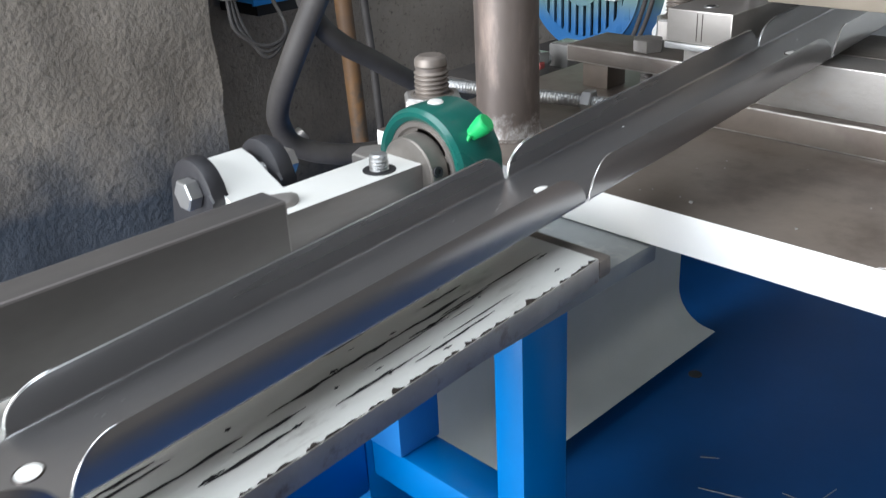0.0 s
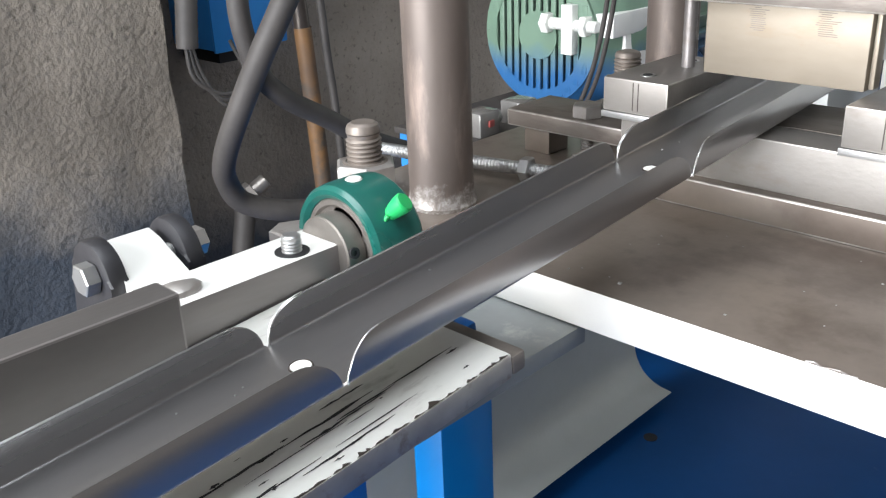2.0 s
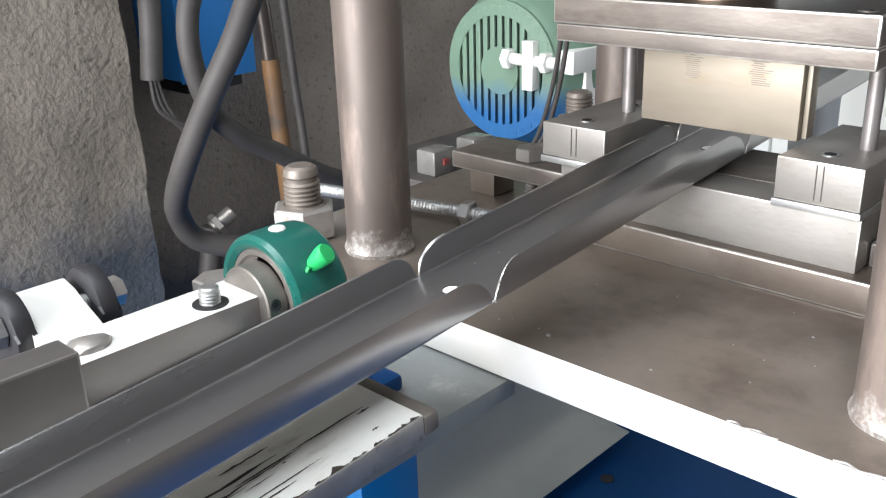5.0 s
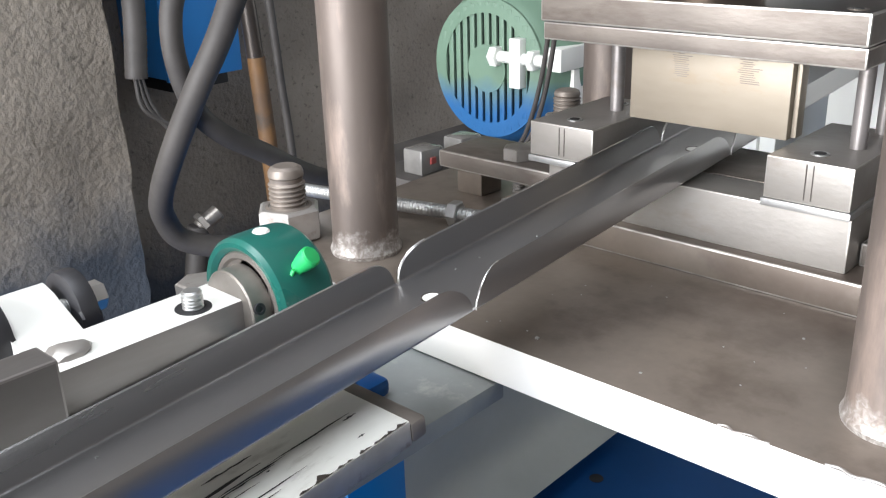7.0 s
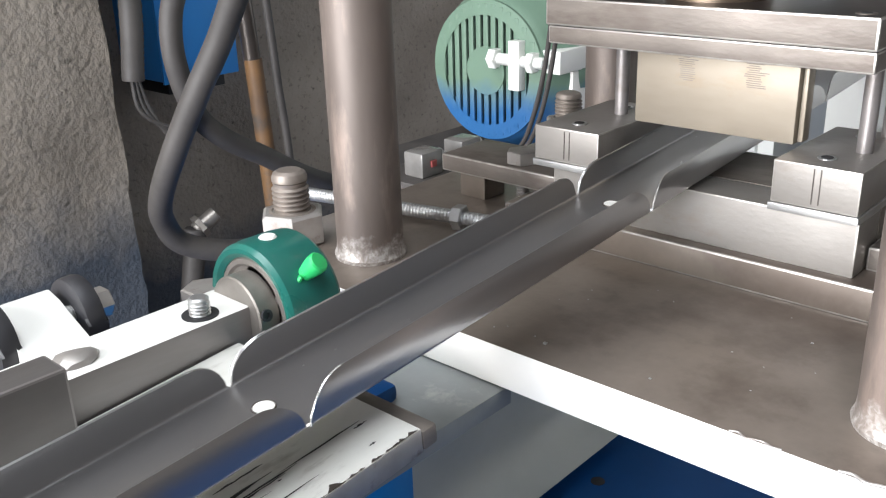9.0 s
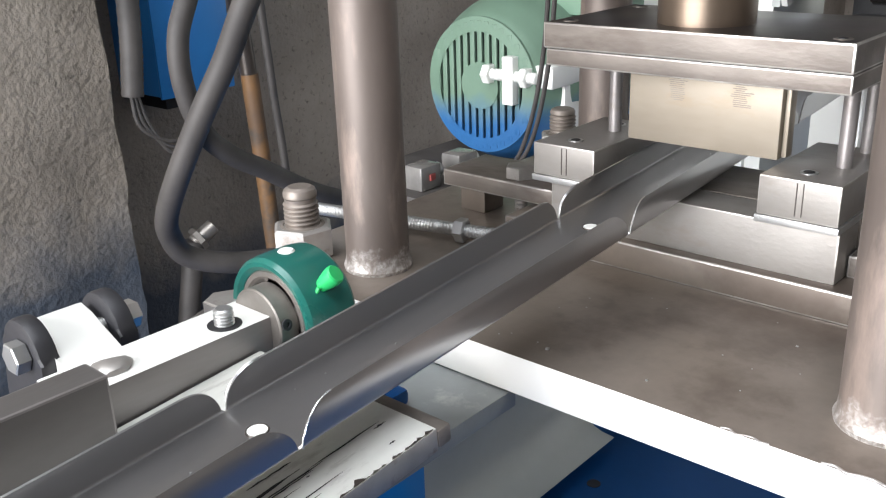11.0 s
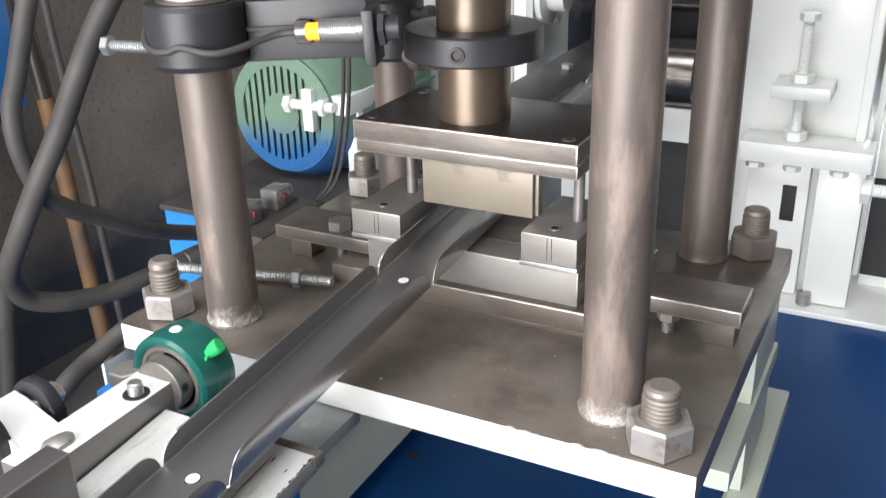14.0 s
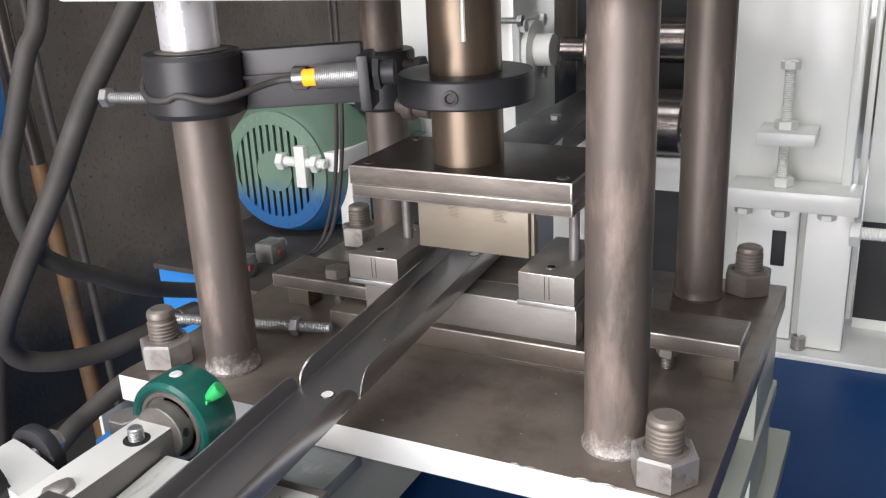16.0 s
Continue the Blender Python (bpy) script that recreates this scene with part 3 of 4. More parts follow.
hose(b, [(SX + 0.0346 * math.cos(a0), SY + 0.0346 * math.sin(a0), z) for z in (1.25, 1.232, 1.213, 1.200)], 0.0022, 8, 5)
part("paint_run", b, M_WHITE, ram, "dried run of white paint")

# ---- position sensor on the front column ----
sensor = thing("sensor_clamp", "black clamp with a position sensor on the press column", "sensor bracket")
b = B()
lathe(b, [(0.026, 1.1515), (0.040, 1.1515), (0.043, 1.1565), (0.043, 1.2015), (0.041, 1.2055), (0.026, 1.2055)], Matrix(), 56)
part("clamp_ring", b, M_BLACK, sensor)
b = B()
lathe(b, [(0.030, 0), (0.032, 0.0012), (0.0255, 0.0024)], Matrix.Translation((0, 0, 1.2053)), 48, False)
part("washer", b, M_RUSTSHADE, sensor, "rusty ring on the clamp")
ang = math.atan2(0.052, 0.13)
arm_m = Matrix.Rotation(ang, 4, "Z") @ Matrix.Translation((0, 0, 1.172)) @ Matrix.Rotation(-0.035, 4, "Y") @ Matrix.Translation((0, 0, -1.172))
part("arm", bbox(0.036, 0.150, 0.004, 0.020, 1.1500, 1.2020, 0.002, arm_m), M_BLACK, sensor)
part("arm_rib", bbox(0.036, 0.150, 0.000, 0.004, 1.1775, 1.1805, 0.0, arm_m), M_RUBBER, sensor)
part("end_plate", bbox(0.150, 0.160, -0.027, 0.018, 1.1475, 1.1945, 0.002, arm_m), M_BLACK, sensor)
b = B()
q = arm_m @ Vector((0.095, 0.004, 1.1755))
hexagon(b, frame_to(q, q + arm_m.to_3x3() @ Vector((0, -1, 0))), 0.020, 0.009)
part("arm_bolt", b, M_RUBBER, sensor)
b = B()
p0, p1 = arm_m @ Vector((0.113, -0.016, 1.178)), arm_m @ Vector((0.152, -0.016, 1.178))
lathe(b, thread_profile(0.0105, 0, 0.043, 0.0016, 0.0004, 0.001), frame_to(p0, p1), 32)
body = part("sensor_body", b, M_ZINC, sensor, "bright threaded proximity sensor")
b = B()
rod(b, p1 + (p1 - p0) * 0.28, p1 + (p1 - p0) * 0.75, 0.0105, 24, 0.001)
hexagon(b, frame_to(p1 + (p1 - p0) * 0.28, p1 + (p1 - p0)), 0.026, 0.006)
part("sensor_tip", b, M_BLACK, body)
b = B()
u = (p1 - p0).normalized()
rod(b, p0 - u * 0.012, p0, 0.0072, 24, 0.001)
part("sensor_lamp", b, M_LED, body, "glowing amber sensor lamp")
b = B()
rod(b, p0 - u * 0.022, p0 - u * 0.011, 0.0052, 20, 0.001)
part("cable_gland", b, M_ZINC, body)
b = B()
wrap = [(0.0445 * math.cos(a), 0.0445 * math.sin(a), 1.1865 - 0.017 * math.sin(math.pi * k / 9.5)) for k, a in [(k, radians(195 + 14 * k)) for k in range(8)]]
q = p0 - u * 0.02
hose(b, wrap + [(0.047, -0.030, 1.1695), tuple(q - u * 0.02 + Vector((0, 0, -0.002))), tuple(q)], 0.0030, 10, 8)
part("sensor_cable", b, M_RUBBER, body)
b = B()
lathe(b, [(0.026, 1.092), (0.036, 1.092), (0.038, 1.096), (0.038, 1.158), (0.036, 1.161), (0.026, 1.161)], Matrix.Translation((0, BY, 0)), 48)
part("rear_clamp_ring", b, M_BLACK, sensor, "black clamp ring on the rear column")
b = B()
rod(b, (0.030, 0.308, 1.100), (0.078, 0.300, 1.096), 0.0095, 24, 0.001)
rod(b, (0.040, 0.306, 1.099), (0.056, 0.3035, 1.0975), 0.0145, 28, 0.002)
part("clamp_knob", b, M_RUSTSHADE, sensor, "brown steel clamping knob")
for zz in (1.146, 1.112):
    b = B()
    bolt(b, (0.052, 0.318, zz), (-1, 0.1, 0), 0.018, 0.010, 0.006, 0.03)
    part("ring_bolt", b, M_RUBBER, sensor)
b = B()
bolt(b, (-0.086, -0.018, 1.1645), (1, 0.16, 0.0), 0.016, 0.008, 0.0055, 0.047)
part("clamp_screw", b, M_ZINC, sensor, "zinc-plated clamping screw")

# ---- threaded rod lying on the plate ----
rodt = thing("threaded_rod", "zinc-plated threaded rod with a nut lying across the press plate", "threaded rod")
rp0, rp1 = Vector((-0.13, 0.046, 0.911)), Vector((0.058, 0.088, 0.911))
b = B()
lathe(b, thread_profile(0.0058, 0, (rp1 - rp0).length, 0.0030, 0.0006, 0.001), frame_to(rp0, rp1), 24)
part("rod", b, M_ZINC, rodt)
b = B()
q = rp0.lerp(rp1, 0.775)
hexagon(b, frame_to(q, rp1), 0.0185, 0.009)
part("rod_nut", b, M_ZINC, rodt)

# ---- outfeed: slotted rail, guide bar, frame ----
SLOPE = math.atan(0.0625)
rail = thing("outfeed_rail", "white painted outfeed rail with black scratches and chipped edge", "rail")
rm = Matrix.Translation((0, -0.172, 0.9195)) @ Matrix.Rotation(math.atan(0.075), 4, "X")
bm = bbox(0.0755, 0.219, -0.60, -0.004, -0.014, 0, 0.0012, rm)
for f in bm.faces:
    f.material_index = 0 if f.normal.z > 0.6 else 1
part("rail_plate", bm, [M_RAILWHITE, M_NUT], rail)
part("rail_end", bbox(0.150, 0.2195, -0.004, 0.006, -0.013, -0.002, 0.002, rm), M_RAM, rail, "bare dark steel end of the rail")
srnd = random.Random(11)
for k in range(52):
    u, v = srnd.uniform(0.165, 0.214), srnd.uniform(-0.30, -0.012)
    if k < 9:
        u = srnd.choice((0.193, 0.199, 0.205)) + srnd.uniform(-0.002, 0.002)
    ln, wd = srnd.uniform(0.008, 0.06) if k % 3 else srnd.uniform(0.002, 0.006), srnd.uniform(0.0004, 0.0015)
    n = 7
    line = [(u + wd * srnd.uniform(-0.35, 0.35), v - ln * q / n, wd * srnd.uniform(0.35, 1.0) * math.sin(math.pi * (q + 0.5) / (n + 1))) for q in range(n + 1)]
    b = B()
    lo = [b.verts.new(rm @ Vector((x - w, y, 0.0003))) for x, y, w in line]
    hi = [b.verts.new(rm @ Vector((x + w, y, 0.0003))) for x, y, w in line]
    for q in range(n):
        b.faces.new((lo[q], hi[q], hi[q + 1], lo[q + 1]))
    part("scratch", b, M_DARK, rail, "black scratch through the paint", smooth=False)
for k in range(30):
    v = -0.006 - 0.0115 * k
    ln, n = srnd.uniform(0.006, 0.014), 6
    edge = [(0.2187 - srnd.uniform(0.0003, 0.0024 if k % 4 else 0.0046) * math.sin(math.pi * (q + 0.3) / (n + 0.6)), v - ln * q / n) for q in range(n + 1)]
    b = B()
    b.faces.new([b.verts.new(rm @ Vector((x, y, 0.0004))) for x, y in [(0.2187, v)] + edge + [(0.2187, v - ln)]])
    part("paint_chip", b, M_RAMTOP, rail, "chip in the paint along the edge", smooth=False)
part("tube_end", bbox(0.112, 0.134, -0.128, -0.108, 0.8714, 0.883, 0.004), M_BED, rail, "dark blue painted tube end")
# same grey as the guard sheet, with shade painted in
part("support_flat", bbox(0.095, 0.174, -0.25, -0.05, 0.858, 0.8712, 0.001), M_FLAT, rail, "grey flat bar under the rail")

guide = tagged(part("guide_bar", arris(bbox(0.076, 0.098, -0.75, -0.284, 0.912, 0.956, 0.0015)), [M_GUIDE, M_MIDGREY]), "dark ground steel guide bar beside the strip", "guide bar")
part("guide_bolt", rod(B(), (0.070, -0.295, 0.934), (0.076, -0.295, 0.934), 0.006), M_NUT, guide)

frame_blue = thing("blue_frame", "bright blue painted square tube support frame", "frame")
part("leg", bbox(0.131, 0.156, -0.166, -0.120, 0.485, 0.858, 0.003), M_BLUE, frame_blue)
part("leg", bbox(-0.045, -0.004, -0.172, -0.112, 0.485, 0.850, 0.003), M_BLUE, frame_blue)
part("cross_tube", bbox(-0.004, 0.127, -0.166, -0.128, 0.655, 0.69, 0.003), M_BLUE, frame_blue)
part("long_tube", bbox(-0.045, -0.004, -0.70, -0.172, 0.64, 0.69, 0.003), M_BLUE, frame_blue)
part("leg", bbox(0.127, 0.152, -0.70, -0.65, 0.0, 0.862, 0.003), M_BLUE, frame_blue)
part("top_tube", bbox(-0.004, 0.127, -0.165, -0.125, 0.82, 0.857, 0.003), M_BLUE, frame_blue)

# ---- hinged beam with bearing ----
beam = thing("hinged_beam", "white painted square beam on a black rubber hinge", "beam")
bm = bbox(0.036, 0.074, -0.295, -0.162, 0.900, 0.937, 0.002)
# top face white, all other faces mid grey
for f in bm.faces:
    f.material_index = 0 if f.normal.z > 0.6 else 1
part("beam_tube", bm, [M_WHITE, M_MIDGREY], beam)
b = B()
lathe(b, thread_profile(0.0062, -0.01, 0.011, 0.002, 0.0006, 0.001), Matrix.Translation((0.061, -0.189, 0.937)), 20)
part("beam_stud", b, M_ZINC, beam)
b = B()
lathe(b, [(0.0105, 0), (0.0105, 0.0006)], Matrix.Translation((0.061, -0.189, 0.937)), 28)
part("stud_hole", b, M_DARK, beam)
b = B()
bmesh.ops.create_icosphere(b, subdivisions=2, radius=0.010, matrix=Matrix.Translation((0.058, -0.262, 0.937)) @ Matrix.Diagonal((1, 1.2, 0.6, 1)))
for v in b.verts:
    v.co += 0.002 * Vector([noise.noise(v.co * 120 + Vector((i, 0, 0))) for i in (1, 4, 8)])
part("weld_bead", b, M_NUT, beam, "lumpy weld bead")
YZ = Matrix(((1, 0, 0, 0), (0, 0, -1, -0.240), (0, 1, 0, 0), (0, 0, 0, 1)))
b = B()
prism(b, [(0.038, 0.905), (0.038, 0.930), (0.030, 0.932), (0.002, 0.948), (-0.010, 0.951), (-0.018, 0.942), (-0.012, 0.910)], YZ, 0.036, 0.0015)
part("hinge_arm", b, M_WHITE, beam)


def rubber_cheek(y, name):
    b = B()
    hump = [(0.023 * math.cos(a) - 0.001, 0.935 + 0.0225 * math.sin(a)) for a in [radians(12 * k) for k in range(15)]]
    pts = [(0.016, 0.872), (0.020, 0.905)] + hump + [(-0.031, 0.905), (-0.040, 0.872)]
    prism(b, pts, Matrix(((1, 0, 0, 0), (0, 0, -1, y), (0, 1, 0, 0), (0, 0, 0, 1))), 0.012, 0.0035)
    return part(name, b, M_BLACK, beam, "black rounded hinge cheek")


rubber_cheek(-0.2725, "hinge_cheek")
rubber_cheek(-0.2238, "hinge_cheek")
b = B()
bolt(b, (0.004, -0.2846, 0.938), (0, 1, 0), 0.017, 0.009, 0.0055, 0.06)
part("hinge_bolt", b, M_ZINC, beam)
b = B()
hexagon(b, frame_to((0.002, -0.2238, 0.938), (0.002, -0.20, 0.938)), 0.016, 0.011)
part("hinge_nut", b, M_NUT, beam)
part("hinge_foot", bbox(-0.030, 0.0, -0.284, -0.226, 0.69, 0.872, 0.002), M_BLUE, beam)

bearing = thing("bearing_unit", "green round bearing housing with a bright green grease cap", "bearing")
bm_ = Matrix.Translation((0.060, -0.155, 0.928)) @ Matrix.Rotation(-math.pi / 2, 4, "X")
b = B()
lathe(b, [(0.031, 0.003), (0.034, 0.0005), (0.037, 0), (0.0392, 0.003), (0.0400, 0.010), (0.0400, 0.030), (0.0392, 0.037), (0.037, 0.040), (0.031, 0.040), (0.031, 0.003)], bm_, 64, False)
part("housing", b, M_GREEN, bearing)
b = B()
lathe(b, [(0.0312, 0.004), (0.030, 0.0025), (0.027, 0.0025), (0.0255, 0.004), (0.0225, 0.004)], bm_, 56)
part("seal_ring", b, M_RING, bearing, "dusty bearing seal")
b = B()
lathe(b, [(0.012, -0.010), (0.0220, -0.010), (0.0230, -0.009), (0.0230, 0.008)], bm_, 48)
ring = part("inner_ring", b, M_RING, bearing, "steel inner ring")
b = B()
q = Vector((0.060, -0.160, 0.928)) + Vector((0.0225, 0, 0.004))
lathe(b, [(0.0036, 0), (0.0036, 0.0016), (0.002, 0.0016), (0.0018, 0.0004)], frame_to(q, q + Vector((1, 0, 0.2))), 16)
part("grub_screw", b, M_BLACK, ring)
b = B()
q = Vector((0.060, -0.136, 0.928)) + Vector((math.cos(radians(38)), 0, math.sin(radians(38)))) * 0.0385
dd = Vector((0.66, 0.22, 0.62))
lathe(b, [(0.0046, 0), (0.0046, 0.003), (0.0052, 0.0036), (0.0064, 0.010), (0.0064, 0.0135), (0.0054, 0.0146), (0.001, 0.015)], frame_to(q, q + dd), 24)
cap = part("grease_cap", b, M_CAP, bearing, "bright green plastic grease cap")
b = B()
hose(b, [tuple(q + Vector((0.003, -0.005, 0.001))), tuple(q + Vector((0.001, -0.008, -0.006))), tuple(q + Vector((-0.001, -0.006, -0.013)))], 0.0014, 8, 5)
part("cap_strap", b, M_CAP, cap)
b = B()
lathe(b, [(0.0055, 0), (0.0045, 0.0012)], frame_to((0.060, -0.137, 0.9678), (0.060, -0.137, 0.98)), 20)
part("paint_dot", b, M_WHITE, bearing, "white paint mark")

foot = thing("stop_bolt", "large grey hexagon bolt on a blue block beside the beam", "bolt")
part("stop_block", bbox(-0.012, 0.034, -0.168, -0.126, 0.690, 0.908, 0.002), M_BOXBLUE, foot, "blue painted block")
b = B()
hexagon(b, Matrix.Translation((0.018, -0.157, 0.919)), 0.026, 0.013)
lathe(b, [(0.015, 0.908), (0.015, 0.911), (0.009, 0.911), (0.009, 0.919)], Matrix.Translation((0.018, -0.157, 0)), 28)
part("bolt_head", b, M_NUT, foot)

# ---- the notched strip, which moves ----
WX = 0.0290      # half width of the web
FH = 0.0200      # flange height
PITCH = 0.2915
NR = 0.0235      # notch radius
T = 0.0011
s0, s1 = -0.62, 0.95   # reach along the strip, from the first hole


def notch_height(s, reach):
    """The flange's height at s along the strip."""
    k = (s + PITCH * 20.5) % PITCH - PITCH * 0.5
    u = (abs(k) - 0.0015) / (reach - 0.0015)
    if u >= 1:
        return FH
    return FH * math.sqrt(1 - (1 - max(0.0, u)) ** 2)


def stations():
    out = []
    s = s0
    n0, n1 = math.ceil((s0 + NR) / PITCH), math.floor((s1 - NR) / PITCH)
    for i in range(n0, n1 + 1):
        c = i * PITCH
        out += [c + math.copysign(0.0015 + (NR - 0.0015) * (abs(k) / 14) ** 2, k) for k in range(-14, 15) if k] + [c]
        out += [c + PITCH * k for k in (0.2, 0.35, 0.5, 0.65, 0.8)]
    return sorted({round(v, 5) for v in [s0, *out, s1] if s0 <= v <= s1})


def section(h, side):
    """Points of one flange from the web's bend up to the height h; side is 1 for the +x flange."""
    r = 0.0028
    pts = []
    for k in range(7):
        a = math.pi / 2 * k / 6
        pts.append((WX - r + r * math.sin(a), r - r * math.cos(a)))
    pts += [(WX + 0.0002, 0.30 * FH + 0.6 * r), (WX, 0.58 * FH), (WX - 0.0007, 0.80 * FH), (WX - 0.0014, 0.92 * FH), (WX - 0.0021, FH)]
    out, last = [], pts[0]
    for x, z in pts:
        if z > h:
            k = (h - last[1]) / (z - last[1]) if z > last[1] else 0.0
            x, z = last[0] + (x - last[0]) * max(0.0, k), min(h, z)
        last = (x, z)
        out.append((side * x, z))
    return out


strip_bm = B()
st = stations()
rows = []
for s in st:
    h = max(notch_height(s, NR), 0.00035)
    left, right = section(h, -1), section(h, 1)
    mid = [(x, 0.0) for x in (-0.022, -0.0195, -0.012, 0.0, 0.012, 0.0195, 0.022)]
    rows.append([strip_bm.verts.new((x, s, z)) for x, z in left[::-1] + mid + right])
for a, c in zip(rows, rows[1:]):
    for i in range(len(a) - 1):
        try:
            strip_bm.faces.new((a[i], a[i + 1], c[i + 1], c[i]))
        except ValueError:
            pass
bmesh.ops.remove_doubles(strip_bm, verts=strip_bm.verts, dist=0.00002)
bmesh.ops.recalc_face_normals(strip_bm, faces=strip_bm.faces)
up = sum(f.normal.z for f in strip_bm.faces)
bmesh.ops.solidify(strip_bm, geom=strip_bm.faces[:], thickness=T if up < 0 else -T)
strip = thing("steel_channel", "dark rolled steel channel with curved notches and punched holes", "steel channel")
part("channel", strip_bm, M_STRIP, strip)
for i in range(math.ceil((s0 + 0.03) / PITCH), math.floor((s1 - 0.03) / PITCH) + 1):
    c = i * PITCH
    b = B()
    lathe(b, [(0.0050, 0.0), (0.0050, 0.0003)], Matrix.Translation((0.0, c - 0.002, 0.0012)), 24)
    hole = part("punched_hole", b, M_WHITE, strip, "punched round hole showing the white below")
    b = B()
    lathe(b, [(0.0050, 0.0010), (0.0060, 0.0010), (0.0056, 0.0017), (0.0050, 0.0015)], Matrix.Translation((0.0, c - 0.002, 0)), 24, False)
    part("hole_edge", b, M_RAMTOP, hole)
    for side in (-1, 1):
        b = B()
        line = []
        for k in range(0, 15):
            s = 0.0015 + (NR - 0.0015) * (k / 14) ** 2
            h = max(notch_height(c + s, NR), 0.0004)
            line.append((side * (section(h, 1)[-1][0] if h > 0.006 else WX - 0.0004), c + s, h))
        hose(b, line, 0.00042, 6, 2)
        part("cut_edge", b, M_CUT, strip, "bright cut edge of the notch")

# bright flecks of metal lying in the channel
flecks, frnd = B(), random.Random(8)
for k in range(34):
    x, y, f = frnd.uniform(-0.024, 0.024), frnd.uniform(s0 + 0.05, s1 - 0.05), frnd.uniform(0.0002, 0.00055)
    box(flecks, x - f, x + f, y - f, y + f, 0.0006, 0.0012 + f, 0)
part("flecks", flecks, M_ZINC, strip, "tiny bright metal flecks", smooth=False)["kind"] = "stuff"

# ---- motor and its surroundings ----
motor = thing("electric_motor", "sage green electric motor with slotted fan cover, blue overspray below", "electric motor")
MX, MY, MZ, MR = -0.428, 0.655, 0.893, 0.113
mm = Matrix.Translation((MX, MY, MZ)) @ Matrix.Rotation(-math.pi / 2, 4, "X")


b = B()
lathe(b, [(MR - 0.016, 0.002), (MR - 0.008, 0.005), (MR - 0.002, 0.012), (MR + 0.002, 0.020), (MR + 0.013, 0.045), (MR + 0.020, 0.065), (MR + 0.021, 0.13), (MR + 0.012, 0.132)], mm, 72, False)
cover = part("fan_cover", b, M_MOTOR, motor, "round slotted fan cover")
b = B()
lathe(b, [(MR - 0.004, 0.012), (MR - 0.004, 0.0125)], mm, 48)
part("cover_inside", b, M_DARK, cover)
# the grille: vertical bars between long slots, a plain disc in the middle
n_bar, half = 13, MR - 0.014
for k in range(-n_bar // 2, n_bar // 2 + 1):
    x = k * half * 2 / (n_bar + 0.6)
    hh = math.sqrt(max(0.0, (MR - 0.012) ** 2 - x * x))
    b = B()
    box(b, MX + x - 0.0046, MX + x + 0.0046, MY + 0.0005, MY + 0.006, MZ - hh, MZ + hh, 0.0012)
    part("grille_bar", b, M_MOTOR, cover)
b = B()
lathe(b, [(0.037, -0.0008), (0.037, 0.006)], mm, 40)
part("grille_hub", b, M_MOTOR, cover)
for ra, rb in ((MR - 0.029, MR - 0.006),):
    b = B()
    lathe(b, [(ra, -0.0006), (rb, 0.0020), (rb, 0.008), (ra, 0.006)], mm, 72, False)
    part("grille_rim", b, M_MOTOR, cover)
b = B()
lathe(b, [(MR - 0.006, 0.13), (MR - 0.006, 0.36), (MR - 0.03, 0.38)], mm, 60)
part("motor_body", b, M_MOTOR, motor)
for k in range(18):
    a = 2 * math.pi * k / 26
    b = B()
    box(b, MR - 0.008, MR + 0.010, -0.0016, 0.0016, 0.135, 0.35, 0, mm @ Matrix.Rotation(a, 4, "Z"))
    part("cooling_fin", b, M_MOTOR, motor)
part("terminal_box", bbox(MX + 0.03, MX + 0.14, MY + 0.12, MY + 0.26, MZ + 0.10, MZ + 0.17, 0.004), M_MOTORGREEN, motor)
part("motor_foot", bbox(MX - 0.09, MX + 0.09, MY + 0.10, MY + 0.30, 0.767, MZ - 0.095, 0.004), M_MOTORBLUE, motor)

tb = thing("tension_bracket", "white tension bracket with adjusting bolts beside the motor", "bracket")
part("bracket_plate", bbox(-0.372, -0.352, 0.640, 0.662, 0.872, 0.945, 0.001), M_WHITE, tb)
part("bracket_arm", bbox(-0.352, -0.295, 0.664, 0.76, 0.898, 0.932, 0.002), M_WHITE, tb)
b = B()
bolt(b, (-0.398, 0.650, 0.915), (1, 0, 0), 0.028, 0.014, 0.009, 0.085)
hexagon(b, frame_to((-0.340, 0.650, 0.915), (-0.32, 0.650, 0.915)), 0.028, 0.012)
part("adjusting_bolt", b, M_STAND, tb)
part("bracket_post", bbox(-0.325, -0.297, 0.70, 0.758, 0.767, 0.898, 0.002), M_WHITE, tb)

for k, dx in ((0, 0.0), (1, 0.009)):
    b = B()
    hose(b, [(-0.115 + dx, 0.40, 1.40), (-0.120 + dx, 0.405, 1.12), (-0.135 + dx, 0.41, 0.98), (-0.17 + dx, 0.42, 0.88), (-0.23, 0.45, 0.82), (-0.26, 0.5, 0.767)], 0.0028, 10, 8)
    tagged(part("thin_cable", b, M_RUBBER), "thin black cable hanging behind the press", "cable", "thin cables")

